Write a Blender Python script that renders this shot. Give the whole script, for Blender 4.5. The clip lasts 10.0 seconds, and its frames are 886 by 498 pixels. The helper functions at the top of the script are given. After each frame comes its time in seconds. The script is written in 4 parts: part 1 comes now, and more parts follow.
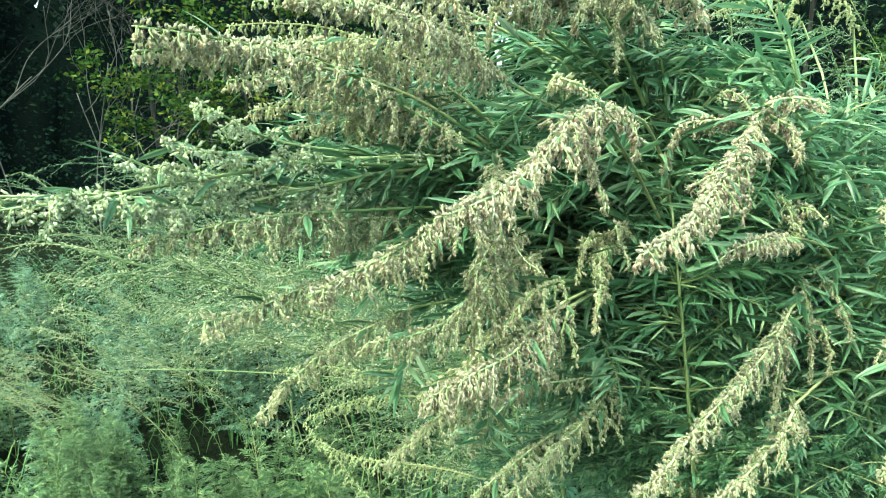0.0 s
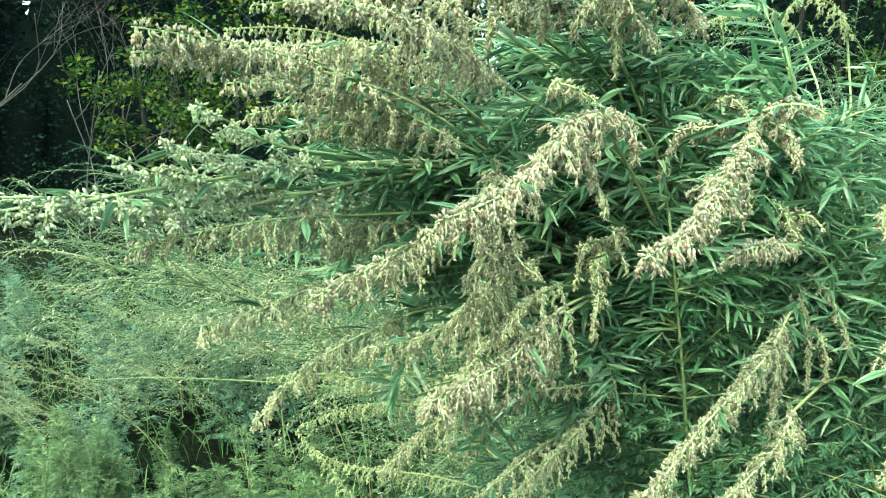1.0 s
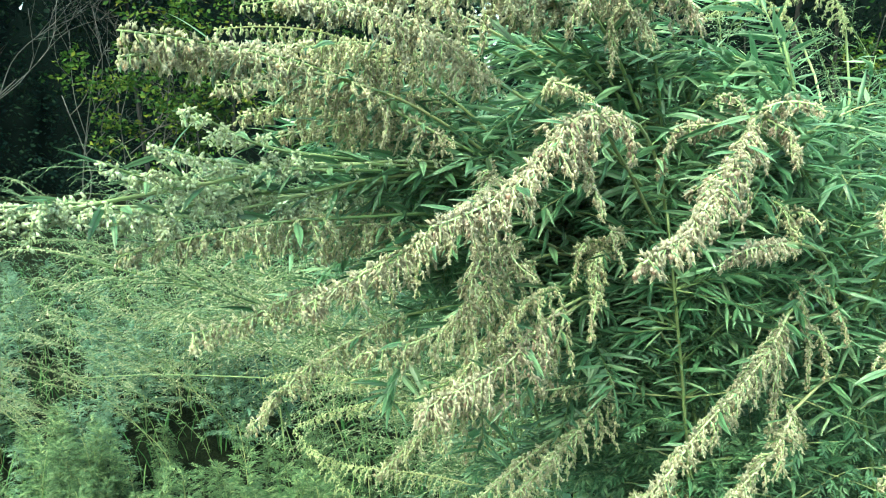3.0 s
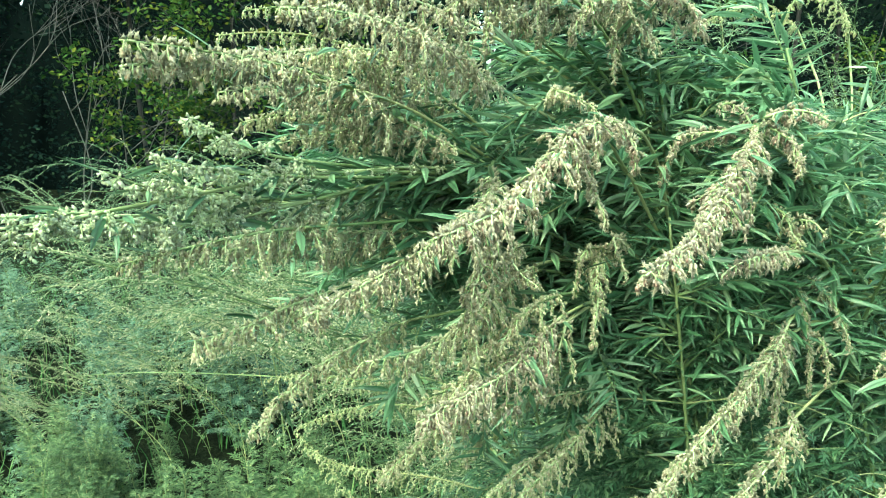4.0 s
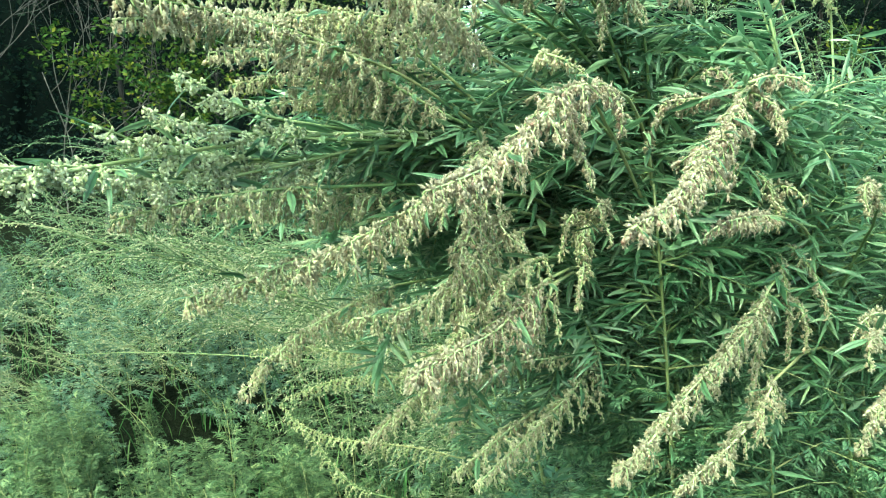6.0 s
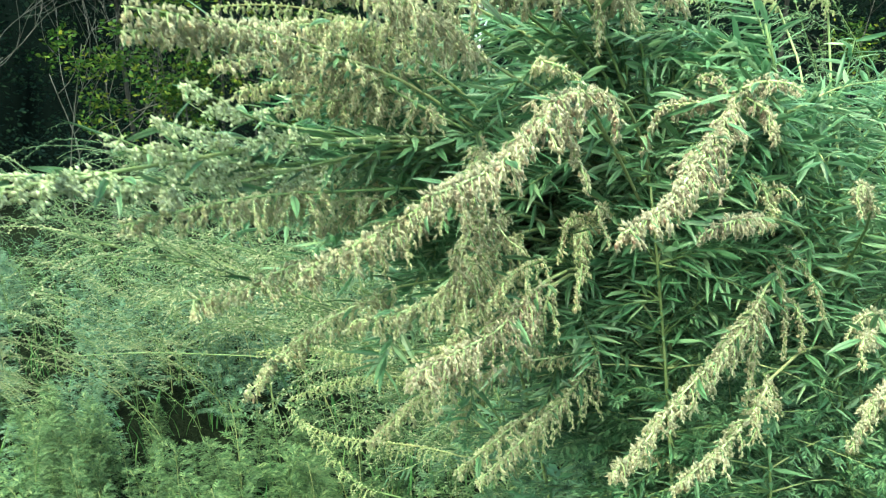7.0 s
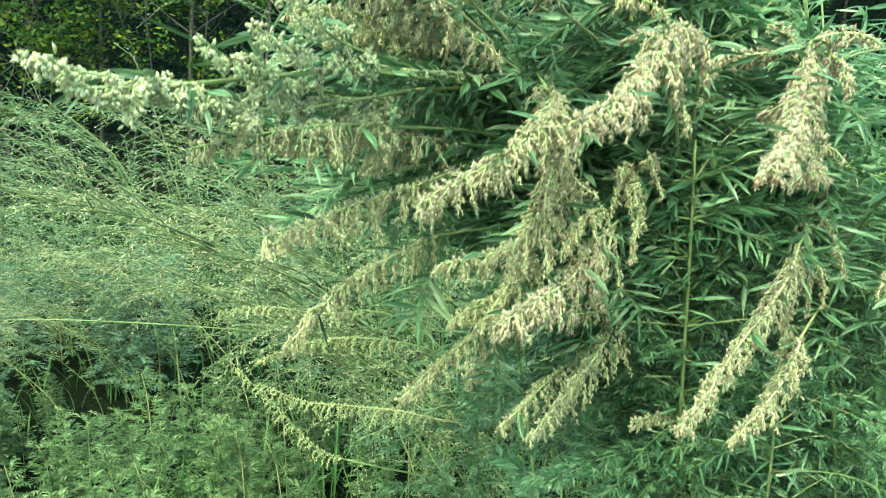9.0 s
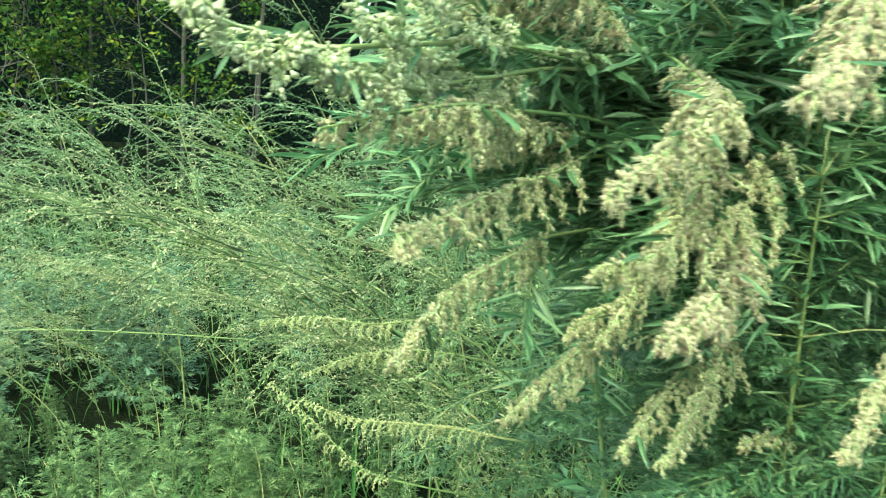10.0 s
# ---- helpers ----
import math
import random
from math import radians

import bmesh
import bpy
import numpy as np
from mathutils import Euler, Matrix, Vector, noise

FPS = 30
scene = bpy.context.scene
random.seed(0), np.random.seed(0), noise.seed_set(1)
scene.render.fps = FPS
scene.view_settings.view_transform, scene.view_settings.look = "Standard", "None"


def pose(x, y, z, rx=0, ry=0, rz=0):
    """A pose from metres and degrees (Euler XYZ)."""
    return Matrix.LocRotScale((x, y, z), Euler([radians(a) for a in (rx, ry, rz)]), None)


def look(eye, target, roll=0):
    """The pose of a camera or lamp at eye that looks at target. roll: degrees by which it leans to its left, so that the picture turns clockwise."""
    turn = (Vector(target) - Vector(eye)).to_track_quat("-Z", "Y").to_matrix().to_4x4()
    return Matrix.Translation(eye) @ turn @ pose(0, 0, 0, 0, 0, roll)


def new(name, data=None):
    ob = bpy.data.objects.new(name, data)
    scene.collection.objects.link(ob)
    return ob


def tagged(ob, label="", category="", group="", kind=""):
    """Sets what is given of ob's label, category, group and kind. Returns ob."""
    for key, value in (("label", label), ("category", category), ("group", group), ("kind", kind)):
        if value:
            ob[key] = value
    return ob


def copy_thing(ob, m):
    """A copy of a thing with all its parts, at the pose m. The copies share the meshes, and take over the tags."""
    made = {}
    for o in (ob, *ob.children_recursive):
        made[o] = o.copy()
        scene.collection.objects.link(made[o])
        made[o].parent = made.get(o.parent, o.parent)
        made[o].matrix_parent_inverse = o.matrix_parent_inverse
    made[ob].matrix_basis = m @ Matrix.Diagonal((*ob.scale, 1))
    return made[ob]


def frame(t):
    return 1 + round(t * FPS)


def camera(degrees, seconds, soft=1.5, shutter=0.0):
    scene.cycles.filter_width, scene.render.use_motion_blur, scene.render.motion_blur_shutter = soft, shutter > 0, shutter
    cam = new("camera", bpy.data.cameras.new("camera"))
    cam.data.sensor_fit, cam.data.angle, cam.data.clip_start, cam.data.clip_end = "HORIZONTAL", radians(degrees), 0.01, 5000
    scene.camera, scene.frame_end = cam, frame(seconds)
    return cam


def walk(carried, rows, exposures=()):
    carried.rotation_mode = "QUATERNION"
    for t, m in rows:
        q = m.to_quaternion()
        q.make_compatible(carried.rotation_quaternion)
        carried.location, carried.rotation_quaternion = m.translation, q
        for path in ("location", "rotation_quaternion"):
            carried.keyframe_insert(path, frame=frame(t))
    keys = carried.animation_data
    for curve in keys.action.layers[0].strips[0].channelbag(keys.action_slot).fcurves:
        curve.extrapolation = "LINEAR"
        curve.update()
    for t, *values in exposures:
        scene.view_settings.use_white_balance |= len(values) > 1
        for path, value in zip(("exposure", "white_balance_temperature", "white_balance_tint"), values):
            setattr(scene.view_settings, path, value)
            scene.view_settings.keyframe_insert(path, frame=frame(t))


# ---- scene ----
cam = camera(57.3, 10.0, soft=1.08, shutter=0.5)
PATH = [
    (0, (0.016, -0.03, 1.604), (-0.022, 1.95, 1.323), 0.1),
    (0.5, (0.013, -0.029, 1.601), (-0.02, 1.953, 1.332), 0.3),
    (1, (0.008, -0.027, 1.599), (-0.007, 1.956, 1.341), 0.4),
    (1.5, (0.004, -0.021, 1.596), (-0.006, 1.962, 1.341), 0.8),
    (2, (0.008, -0.018, 1.6), (-0.001, 1.964, 1.334), -0.3),
    (2.5, (0.011, -0.016, 1.603), (0.002, 1.965, 1.33), -0.2),
    (4, (0.009, -0.012, 1.619), (-0.002, 1.967, 1.333), 0.1),
    (4.5, (0.01, -0.012, 1.621), (0.001, 1.967, 1.329), -0.2),
    (5, (0.005, -0.012, 1.614), (-0.001, 1.965, 1.313), 0.2),
    (5.5, (0.002, -0.022, 1.604), (0.0, 1.953, 1.287), 0.1),
    (5.7, (0.001, -0.025, 1.598), (0.02, 1.95, 1.281), 0.5),
    (6.8, (0.015, -0.033, 1.594), (0.056, 1.939, 1.266), 0.5),
    (7, (0.009, -0.046, 1.602), (0.025, 1.928, 1.282), 0.3),
    (7.5, (-0.014, -0.066, 1.633), (-0.001, 1.909, 1.317), -0.0),
    (8, (-0.053, -0.043, 1.642), (0.036, 1.925, 1.297), 0.3),
    (8.3, (-0.094, -0.002, 1.627), (0.07, 1.959, 1.268), 1.2),
    (8.5, (-0.137, 0.005, 1.615), (0.078, 1.962, 1.263), 2.5),
    (9, (-0.177, 0.015, 1.555), (0.133, 1.956, 1.185), 3.2),
    (9.5, (-0.228, 0.056, 1.532), (0.107, 1.996, 1.178), 3.1),
    (10, (-0.286, 0.135, 1.523), (0.055, 2.075, 1.175), 3.3),
]
walk(cam, [(t, look(eye, target, roll)) for t, eye, target, roll in PATH], [(0, 2.81, 6900, -19), (5.5, 2.74, 6900, -19), (7, 2.75, 7250, -20), (8.5, 2.74, 7250, -20), (9.5, 2.80, 7650, -23), (10, 2.82, 7650, -23)])

# ---- daylight: bright overcast sky with a weak, wide sun from the upper left ----
world = bpy.data.worlds.new("sky")
scene.world = world
world.use_nodes = True
wn = world.node_tree
sky = wn.nodes.new("ShaderNodeTexSky")
sky.sky_type = "NISHITA"
sky.sun_disc = False
sky.sun_elevation = radians(52)
sky.sun_rotation = radians(213)
sky.dust_density = 4.0
wn.links.new(sky.outputs["Color"], wn.nodes["Background"].inputs["Color"])
wn.nodes["Background"].inputs["Strength"].default_value = 0.15

sun = new("sun", bpy.data.lights.new("sun", "SUN"))
sun.data.energy = 0.9
sun.data.angle = radians(35)
sun.data.color = (1.0, 0.96, 0.88)
sun.matrix_world = look((-2.4, -4.3, 6.3), (0, 0, 0))


# ---- materials ----
def shader(name):
    m = bpy.data.materials.new(name)
    m.use_nodes = True
    nt = m.node_tree
    return m, nt, nt.nodes["Principled BSDF"], nt.nodes["Material Output"]


def ramp(nt, stops):
    n = nt.nodes.new("ShaderNodeValToRGB")
    e = n.color_ramp.elements
    while len(e) < len(stops):
        e.new(0.5)
    for k, (p, c) in zip(e, stops):
        k.position, k.color = p, (*c, 1)
    return n


def plant_material(name, stops, rough=0.5, through_light=0.3, grain=60.0, by="island", sheen=0.0, vary=0.35, spec=0.35, midrib=False):
    """A plant's skin: colour varied from piece to piece and along the piece, some light let through."""
    m, nt, bsdf, out = shader(name)
    N, L = nt.nodes, nt.links
    geo, info = N.new("ShaderNodeNewGeometry"), N.new("ShaderNodeObjectInfo")
    co = N.new("ShaderNodeTexCoord")
    noise_a, noise_b = N.new("ShaderNodeTexNoise"), N.new("ShaderNodeTexNoise")
    noise_a.inputs["Scale"].default_value, noise_a.inputs["Detail"].default_value = grain, 3
    noise_b.inputs["Scale"].default_value, noise_b.inputs["Detail"].default_value = grain * 9, 2
    L.new(co.outputs["Object"], noise_a.inputs["Vector"])
    L.new(co.outputs["Object"], noise_b.inputs["Vector"])
    add = N.new("ShaderNodeMath")
    add.operation = "ADD"
    L.new(geo.outputs["Random Per Island"] if by == "island" else info.outputs["Random"], add.inputs[0])
    mul = N.new("ShaderNodeMath")
    mul.operation = "MULTIPLY_ADD"
    L.new(noise_a.outputs["Fac"], mul.inputs[0])
    mul.inputs[1].default_value, mul.inputs[2].default_value = vary * 2, -vary
    L.new(mul.outputs[0], add.inputs[1])
    cr = ramp(nt, stops)
    L.new(add.outputs[0], cr.inputs["Fac"])
    hsv = N.new("ShaderNodeHueSaturation")
    val = N.new("ShaderNodeMapRange")
    val.inputs["To Min"].default_value, val.inputs["To Max"].default_value = 0.82, 1.15
    L.new(info.outputs["Random"], val.inputs["Value"])
    if midrib:
        sep, dist, rib, both = N.new("ShaderNodeSeparateXYZ"), N.new("ShaderNodeMath"), N.new("ShaderNodeMapRange"), N.new("ShaderNodeMath")
        dist.operation, both.operation = "ABSOLUTE", "MULTIPLY"
        L.new(co.outputs["Object"], sep.inputs[0])
        L.new(sep.outputs["Y"], dist.inputs[0])
        L.new(dist.outputs[0], rib.inputs["Value"])
        rib.inputs["From Min"].default_value, rib.inputs["From Max"].default_value = 0.0003, 0.0016
        rib.inputs["To Min"].default_value, rib.inputs["To Max"].default_value = 0.6, 1.12
        L.new(rib.outputs["Result"], both.inputs[0])
        L.new(val.outputs["Result"], both.inputs[1])
        L.new(both.outputs[0], hsv.inputs["Value"])
    else:
        L.new(val.outputs["Result"], hsv.inputs["Value"])
    L.new(cr.outputs["Color"], hsv.inputs["Color"])
    L.new(hsv.outputs["Color"], bsdf.inputs["Base Color"])
    bsdf.inputs["Roughness"].default_value = rough
    bsdf.inputs["Specular IOR Level"].default_value = spec
    bsdf.inputs["Sheen Weight"].default_value = sheen
    bump = N.new("ShaderNodeBump")
    bump.inputs["Strength"].default_value, bump.inputs["Distance"].default_value = 0.35, 0.0006
    L.new(noise_b.outputs["Fac"], bump.inputs["Height"])
    L.new(bump.outputs["Normal"], bsdf.inputs["Normal"])
    tr = N.new("ShaderNodeBsdfTranslucent")
    L.new(hsv.outputs["Color"], tr.inputs["Color"])
    mix = N.new("ShaderNodeMixShader")
    mix.inputs["Fac"].default_value = through_light
    L.new(bsdf.outputs["BSDF"], mix.inputs[1])
    L.new(tr.outputs["BSDF"], mix.inputs[2])
    L.new(mix.outputs["Shader"], out.inputs["Surface"])
    return m


leaf_green = plant_material("mugwort_leaf", [(0.0, (0.036, 0.093, 0.042)), (0.45, (0.062, 0.141, 0.067)), (0.8, (0.087, 0.174, 0.089)), (1.0, (0.117, 0.204, 0.105))], 0.42, 0.26, 45, by="object", spec=0.42, midrib=True)
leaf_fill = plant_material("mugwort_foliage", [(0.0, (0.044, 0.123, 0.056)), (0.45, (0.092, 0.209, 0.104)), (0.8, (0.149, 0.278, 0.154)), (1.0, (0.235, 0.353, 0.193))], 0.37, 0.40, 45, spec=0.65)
# Lower leaves: deeper green by nature, with shade painted into the colour.
low_shade_fill = plant_material("lower_leaf_with_shade", [(0.0, (0.022, 0.068, 0.030)), (0.45, (0.046, 0.113, 0.053)), (0.8, (0.074, 0.155, 0.077)), (1.0, (0.130, 0.218, 0.106))], 0.45, 0.2, 45, spec=0.45)
leaf_yellow = plant_material("withered_leaf", [(0.0, (0.45, 0.33, 0.04)), (0.6, (0.55, 0.36, 0.05)), (1.0, (0.30, 0.16, 0.05))], 0.6, 0.25, 70, by="object")
stem_green = plant_material("mugwort_stem", [(0.0, (0.10, 0.175, 0.065)), (0.6, (0.145, 0.215, 0.085)), (1.0, (0.21, 0.24, 0.115))], 0.55, 0.1, 30, by="object")
head_cream = plant_material("flower_head_cream", [(0.0, (0.314, 0.345, 0.216)), (0.35, (0.442, 0.448, 0.326)), (0.8, (0.519, 0.518, 0.380)), (0.95, (0.459, 0.415, 0.280)), (1.0, (0.399, 0.293, 0.198))], 0.9, 0.62, 300, spec=0.08)
head_tan = plant_material("flower_head_tan", [(0.0, (0.347, 0.410, 0.225)), (0.35, (0.510, 0.551, 0.341)), (0.8, (0.624, 0.611, 0.448)), (0.96, (0.573, 0.500, 0.363)), (1.0, (0.480, 0.351, 0.257))], 0.9, 0.62, 300, spec=0.08)
head_white = plant_material("flower_head_pale_green", [(0.0, (0.448, 0.532, 0.338)), (0.4, (0.619, 0.698, 0.511)), (0.8, (0.725, 0.788, 0.642)), (1.0, (0.651, 0.710, 0.523))], 0.9, 0.62, 300, spec=0.08)
head_fine = plant_material("flower_head_fine", [(0.0, (0.16, 0.25, 0.10)), (0.4, (0.29, 0.37, 0.17)), (0.8, (0.43, 0.46, 0.26)), (1.0, (0.40, 0.35, 0.20))], 0.8, 0.35, 300, spec=0.08)
stem_downy = plant_material("downy_flowering_stem", [(0.0, (0.192, 0.275, 0.120)), (0.5, (0.251, 0.334, 0.162)), (1.0, (0.310, 0.376, 0.211))], 0.85, 0.05, 120, by="object", spec=0.1)
weed_stem = plant_material("weed_stem", [(0.0, (0.08, 0.13, 0.05)), (0.6, (0.13, 0.18, 0.08)), (1.0, (0.20, 0.21, 0.10))], 0.6, 0.1, 30, by="object", spec=0.08)
head_pink = plant_material("flower_head_pinkish", [(0.0, (0.331, 0.338, 0.219)), (0.35, (0.455, 0.440, 0.328)), (0.78, (0.520, 0.492, 0.396)), (0.93, (0.445, 0.355, 0.287)), (1.0, (0.372, 0.254, 0.194))], 0.9, 0.62, 300, spec=0.08)
head_mouth_pale = plant_material("flower_head_mouth_pale", [(0.0, (0.440, 0.479, 0.271)), (0.5, (0.583, 0.645, 0.427)), (1.0, (0.716, 0.750, 0.583))], 0.9, 0.6, 300, spec=0.08)
head_mouth = plant_material("flower_head_mouth", [(0.0, (0.401, 0.291, 0.199)), (0.15, (0.444, 0.432, 0.295)), (1.0, (0.581, 0.591, 0.456))], 0.9, 0.65, 300, spec=0.08)
far_plume = plant_material("far_flower_plume", [(0.0, (0.081, 0.165, 0.086)), (0.4, (0.162, 0.267, 0.157)), (0.75, (0.244, 0.344, 0.216)), (1.0, (0.333, 0.398, 0.270))], 0.9, 0.4, 12, vary=0.3, spec=0.08)
pale_plume = plant_material("pale_flower_plume", [(0.0, (0.101, 0.165, 0.078)), (0.4, (0.199, 0.255, 0.139)), (0.75, (0.292, 0.326, 0.204)), (1.0, (0.379, 0.370, 0.254))], 0.9, 0.4, 12, vary=0.3, spec=0.08)
far_leaf = plant_material("far_mugwort_leaf", [(0.0, (0.031, 0.070, 0.030)), (0.5, (0.064, 0.121, 0.052)), (0.85, (0.109, 0.175, 0.081)), (1.0, (0.175, 0.232, 0.101))], 0.55, 0.25, 15, spec=0.2)
blue_leaf = plant_material("downy_blue_green_leaf", [(0.0, (0.037, 0.092, 0.059)), (0.5, (0.081, 0.162, 0.108)), (0.85, (0.145, 0.235, 0.161)), (1.0, (0.213, 0.300, 0.196))], 0.6, 0.25, 15, spec=0.2)
grass_blade = plant_material("grass_blade", [(0.0, (0.03, 0.09, 0.03)), (0.6, (0.06, 0.15, 0.05)), (1.0, (0.13, 0.22, 0.08))], 0.5, 0.3, 10, spec=0.08)
# Leaf green taken almost to black: the wood's deep shade is in the colour.
shaded_wood_leaf = plant_material("woodland_leaf_with_shade", [(0.0, (0.005, 0.0125, 0.012)), (0.6, (0.010, 0.025, 0.020)), (1.0, (0.024, 0.048, 0.026))], 0.95, 0.2, 3, spec=0.05)
bush_leaf = plant_material("sapling_leaf", [(0.0, (0.012, 0.041, 0.011)), (0.5, (0.031, 0.075, 0.015)), (0.88, (0.068, 0.109, 0.019)), (1.0, (0.149, 0.170, 0.028))], 0.55, 0.35, 3, spec=0.08)
bark_grey = plant_material("grey_bark", [(0.0, (0.030, 0.032, 0.032)), (0.5, (0.064, 0.068, 0.065)), (1.0, (0.112, 0.116, 0.112))], 0.9, 0.0, 9)
# Near-black for the backdrop: the shade of the wood's depth painted in.
wood_shade_sheet = plant_material("wood_shade_sheet", [(0.0, (0.0015, 0.003, 0.003)), (0.6, (0.003, 0.006, 0.0055)), (1.0, (0.006, 0.011, 0.008))], 0.95, 0.0, 1.5, spec=0.0)
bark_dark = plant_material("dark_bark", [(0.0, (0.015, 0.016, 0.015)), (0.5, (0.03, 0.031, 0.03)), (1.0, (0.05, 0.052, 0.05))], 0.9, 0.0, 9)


def soil_material():
    m, nt, bsdf, out = shader("meadow_soil_with_shade")
    N, L = nt.nodes, nt.links
    co = N.new("ShaderNodeTexCoord")
    a, b = N.new("ShaderNodeTexNoise"), N.new("ShaderNodeTexNoise")
    a.inputs["Scale"].default_value, a.inputs["Detail"].default_value = 1.3, 5
    b.inputs["Scale"].default_value, b.inputs["Detail"].default_value = 40, 6
    mix = N.new("ShaderNodeMath")
    mix.operation = "MULTIPLY"
    for n in (a, b):
        L.new(co.outputs["Object"], n.inputs["Vector"])
    L.new(a.outputs["Fac"], mix.inputs[0])
    L.new(b.outputs["Fac"], mix.inputs[1])
    # Near-black stops: the shade between the weeds is painted into the soil.
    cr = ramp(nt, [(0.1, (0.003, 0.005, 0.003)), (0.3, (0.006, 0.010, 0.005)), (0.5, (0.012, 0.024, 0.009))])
    L.new(mix.outputs[0], cr.inputs["Fac"])
    L.new(cr.outputs["Color"], bsdf.inputs["Base Color"])
    bsdf.inputs["Roughness"].default_value = 0.95
    bsdf.inputs["Specular IOR Level"].default_value = 0.03
    bump = N.new("ShaderNodeBump")
    bump.inputs["Distance"].default_value = 0.03
    L.new(b.outputs["Fac"], bump.inputs["Height"])
    L.new(bump.outputs["Normal"], bsdf.inputs["Normal"])
    return m


soil = soil_material()

# ---- mesh building ----
rng = np.random.default_rng(11)
UP = np.array((0.0, 0.0, 1.0))


def unit(v):
    v = np.asarray(v, float)
    return v / (np.linalg.norm(v) + 1e-12)


class Geo:
    """Collects vertices and faces for one mesh."""

    def __init__(self):
        self.v, self.f, self.m, self.n = [], [], [], 0

    def add(self, verts, faces, slot=0):
        self.v.append(np.asarray(verts, float))
        self.f += [tuple(i + self.n for i in face) for face in faces]
        self.m += [slot] * len(faces)
        self.n += len(verts)

    def mesh(self, name, *mats, smooth=True):
        me = bpy.data.meshes.new(name)
        me.from_pydata(np.concatenate(self.v).tolist(), [], self.f)
        for m in mats:
            me.materials.append(m)
        me.polygons.foreach_set("material_index", self.m)
        me.polygons.foreach_set("use_smooth", [smooth] * len(self.f))
        me.update()
        return me


def part(name, me, parent, m=None, label=""):
    ob = new(name, me)
    ob.parent = parent
    if m is not None:
        ob.matrix_basis = m
    return tagged(ob, label) if label else ob


def thing(name, m, label, category, group="", kind=""):
    ob = new(name)
    ob.empty_display_size = 0.05
    ob.matrix_basis = m
    return tagged(ob, label, category, group, kind)


def smooth_line(pts, steps):
    """A Catmull-Rom line through a few control points, evenly divided."""
    p = np.asarray(pts, float)
    p = np.vstack((2 * p[0] - p[1], p, 2 * p[-1] - p[-2]))
    rows = []
    for i in range(1, len(p) - 2):
        for s in np.linspace(0, 1, 12, endpoint=False):
            a, b, c, d = p[i - 1:i + 3]
            rows.append(0.5 * (2 * b + (c - a) * s + (2 * a - 5 * b + 4 * c - d) * s * s + (3 * b - a - 3 * c + d) * s ** 3))
    rows.append(p[-2])
    rows = np.array(rows)
    along = np.concatenate(([0], np.cumsum(np.linalg.norm(np.diff(rows, axis=0), axis=1))))
    want = np.linspace(0, along[-1], steps + 1)
    return np.stack([np.interp(want, along, rows[:, k]) for k in range(3)], 1), along[-1]


def tube(geo, line, r0, r1, sides=6, slot=0, power=1.0):
    line = np.asarray(line)
    n = len(line)
    tang = np.gradient(line, axis=0)
    verts, ref = [], np.array((0.3, 0.9, 0.2))
    for i in range(n):
        t = unit(tang[i])
        u = unit(np.cross(t, ref))
        w = np.cross(t, u)
        r = r0 + (r1 - r0) * (i / (n - 1)) ** power
        for k in range(sides):
            a = 2 * math.pi * k / sides
            verts.append(line[i] + r * (math.cos(a) * u + math.sin(a) * w))
    faces = [(i * sides + k, i * sides + (k + 1) % sides, (i + 1) * sides + (k + 1) % sides, (i + 1) * sides + k) for i in range(n - 1) for k in range(sides)]
    faces.append(tuple((n - 1) * sides + k for k in range(sides)))
    faces.append(tuple(range(sides - 1, -1, -1)))
    geo.add(verts, faces, slot)


def frame_of(direction, up=UP):
    """Axes of a piece: x along it, z roughly up."""
    x = unit(direction)
    y = np.cross(up, x)
    if np.linalg.norm(y) < 1e-3:
        y = np.cross((0.0, 1.0, 0.0), x)
    y = unit(y)
    return x, y, np.cross(x, y)


def blade(geo, base, direction, length, width, droop=0.3, fold=0.25, rows=6, roll=0.0, slot=0, twist=0.0):
    """A lance-shaped leaf with a folded midrib, bending down towards its tip."""
    x, y, z = frame_of(direction)
    verts, faces = [], []
    pos, ang = np.array(base, float), 0.0
    for i in range(rows):
        s = i / (rows - 1)
        w = 0.5 * width * (0.10 + 0.90 * math.sin(math.pi * min(1.0, s ** 0.75 * 0.96 + 0.02)) ** 1.1) if i < rows - 1 else 0.0
        d = math.cos(ang) * x - math.sin(ang) * z
        nrm = math.sin(ang) * x + math.cos(ang) * z
        a = roll + twist * s
        side = math.cos(a) * y + math.sin(a) * nrm
        lift = math.cos(a) * nrm - math.sin(a) * y
        if i < rows - 1:
            verts += [pos - w * side + fold * w * lift, pos, pos + w * side + fold * w * lift]
        else:
            verts.append(pos)
        pos = pos + d * length / (rows - 1)
        ang += droop / (rows - 1) * (0.5 + s)
    for i in range(rows - 2):
        b = 3 * i
        faces += [(b, b + 1, b + 4, b + 3), (b + 1, b + 2, b + 5, b + 4)]
    b = 3 * (rows - 2)
    faces += [(b, b + 1, b + 3), (b + 1, b + 2, b + 3)]
    geo.add(verts, faces, slot)


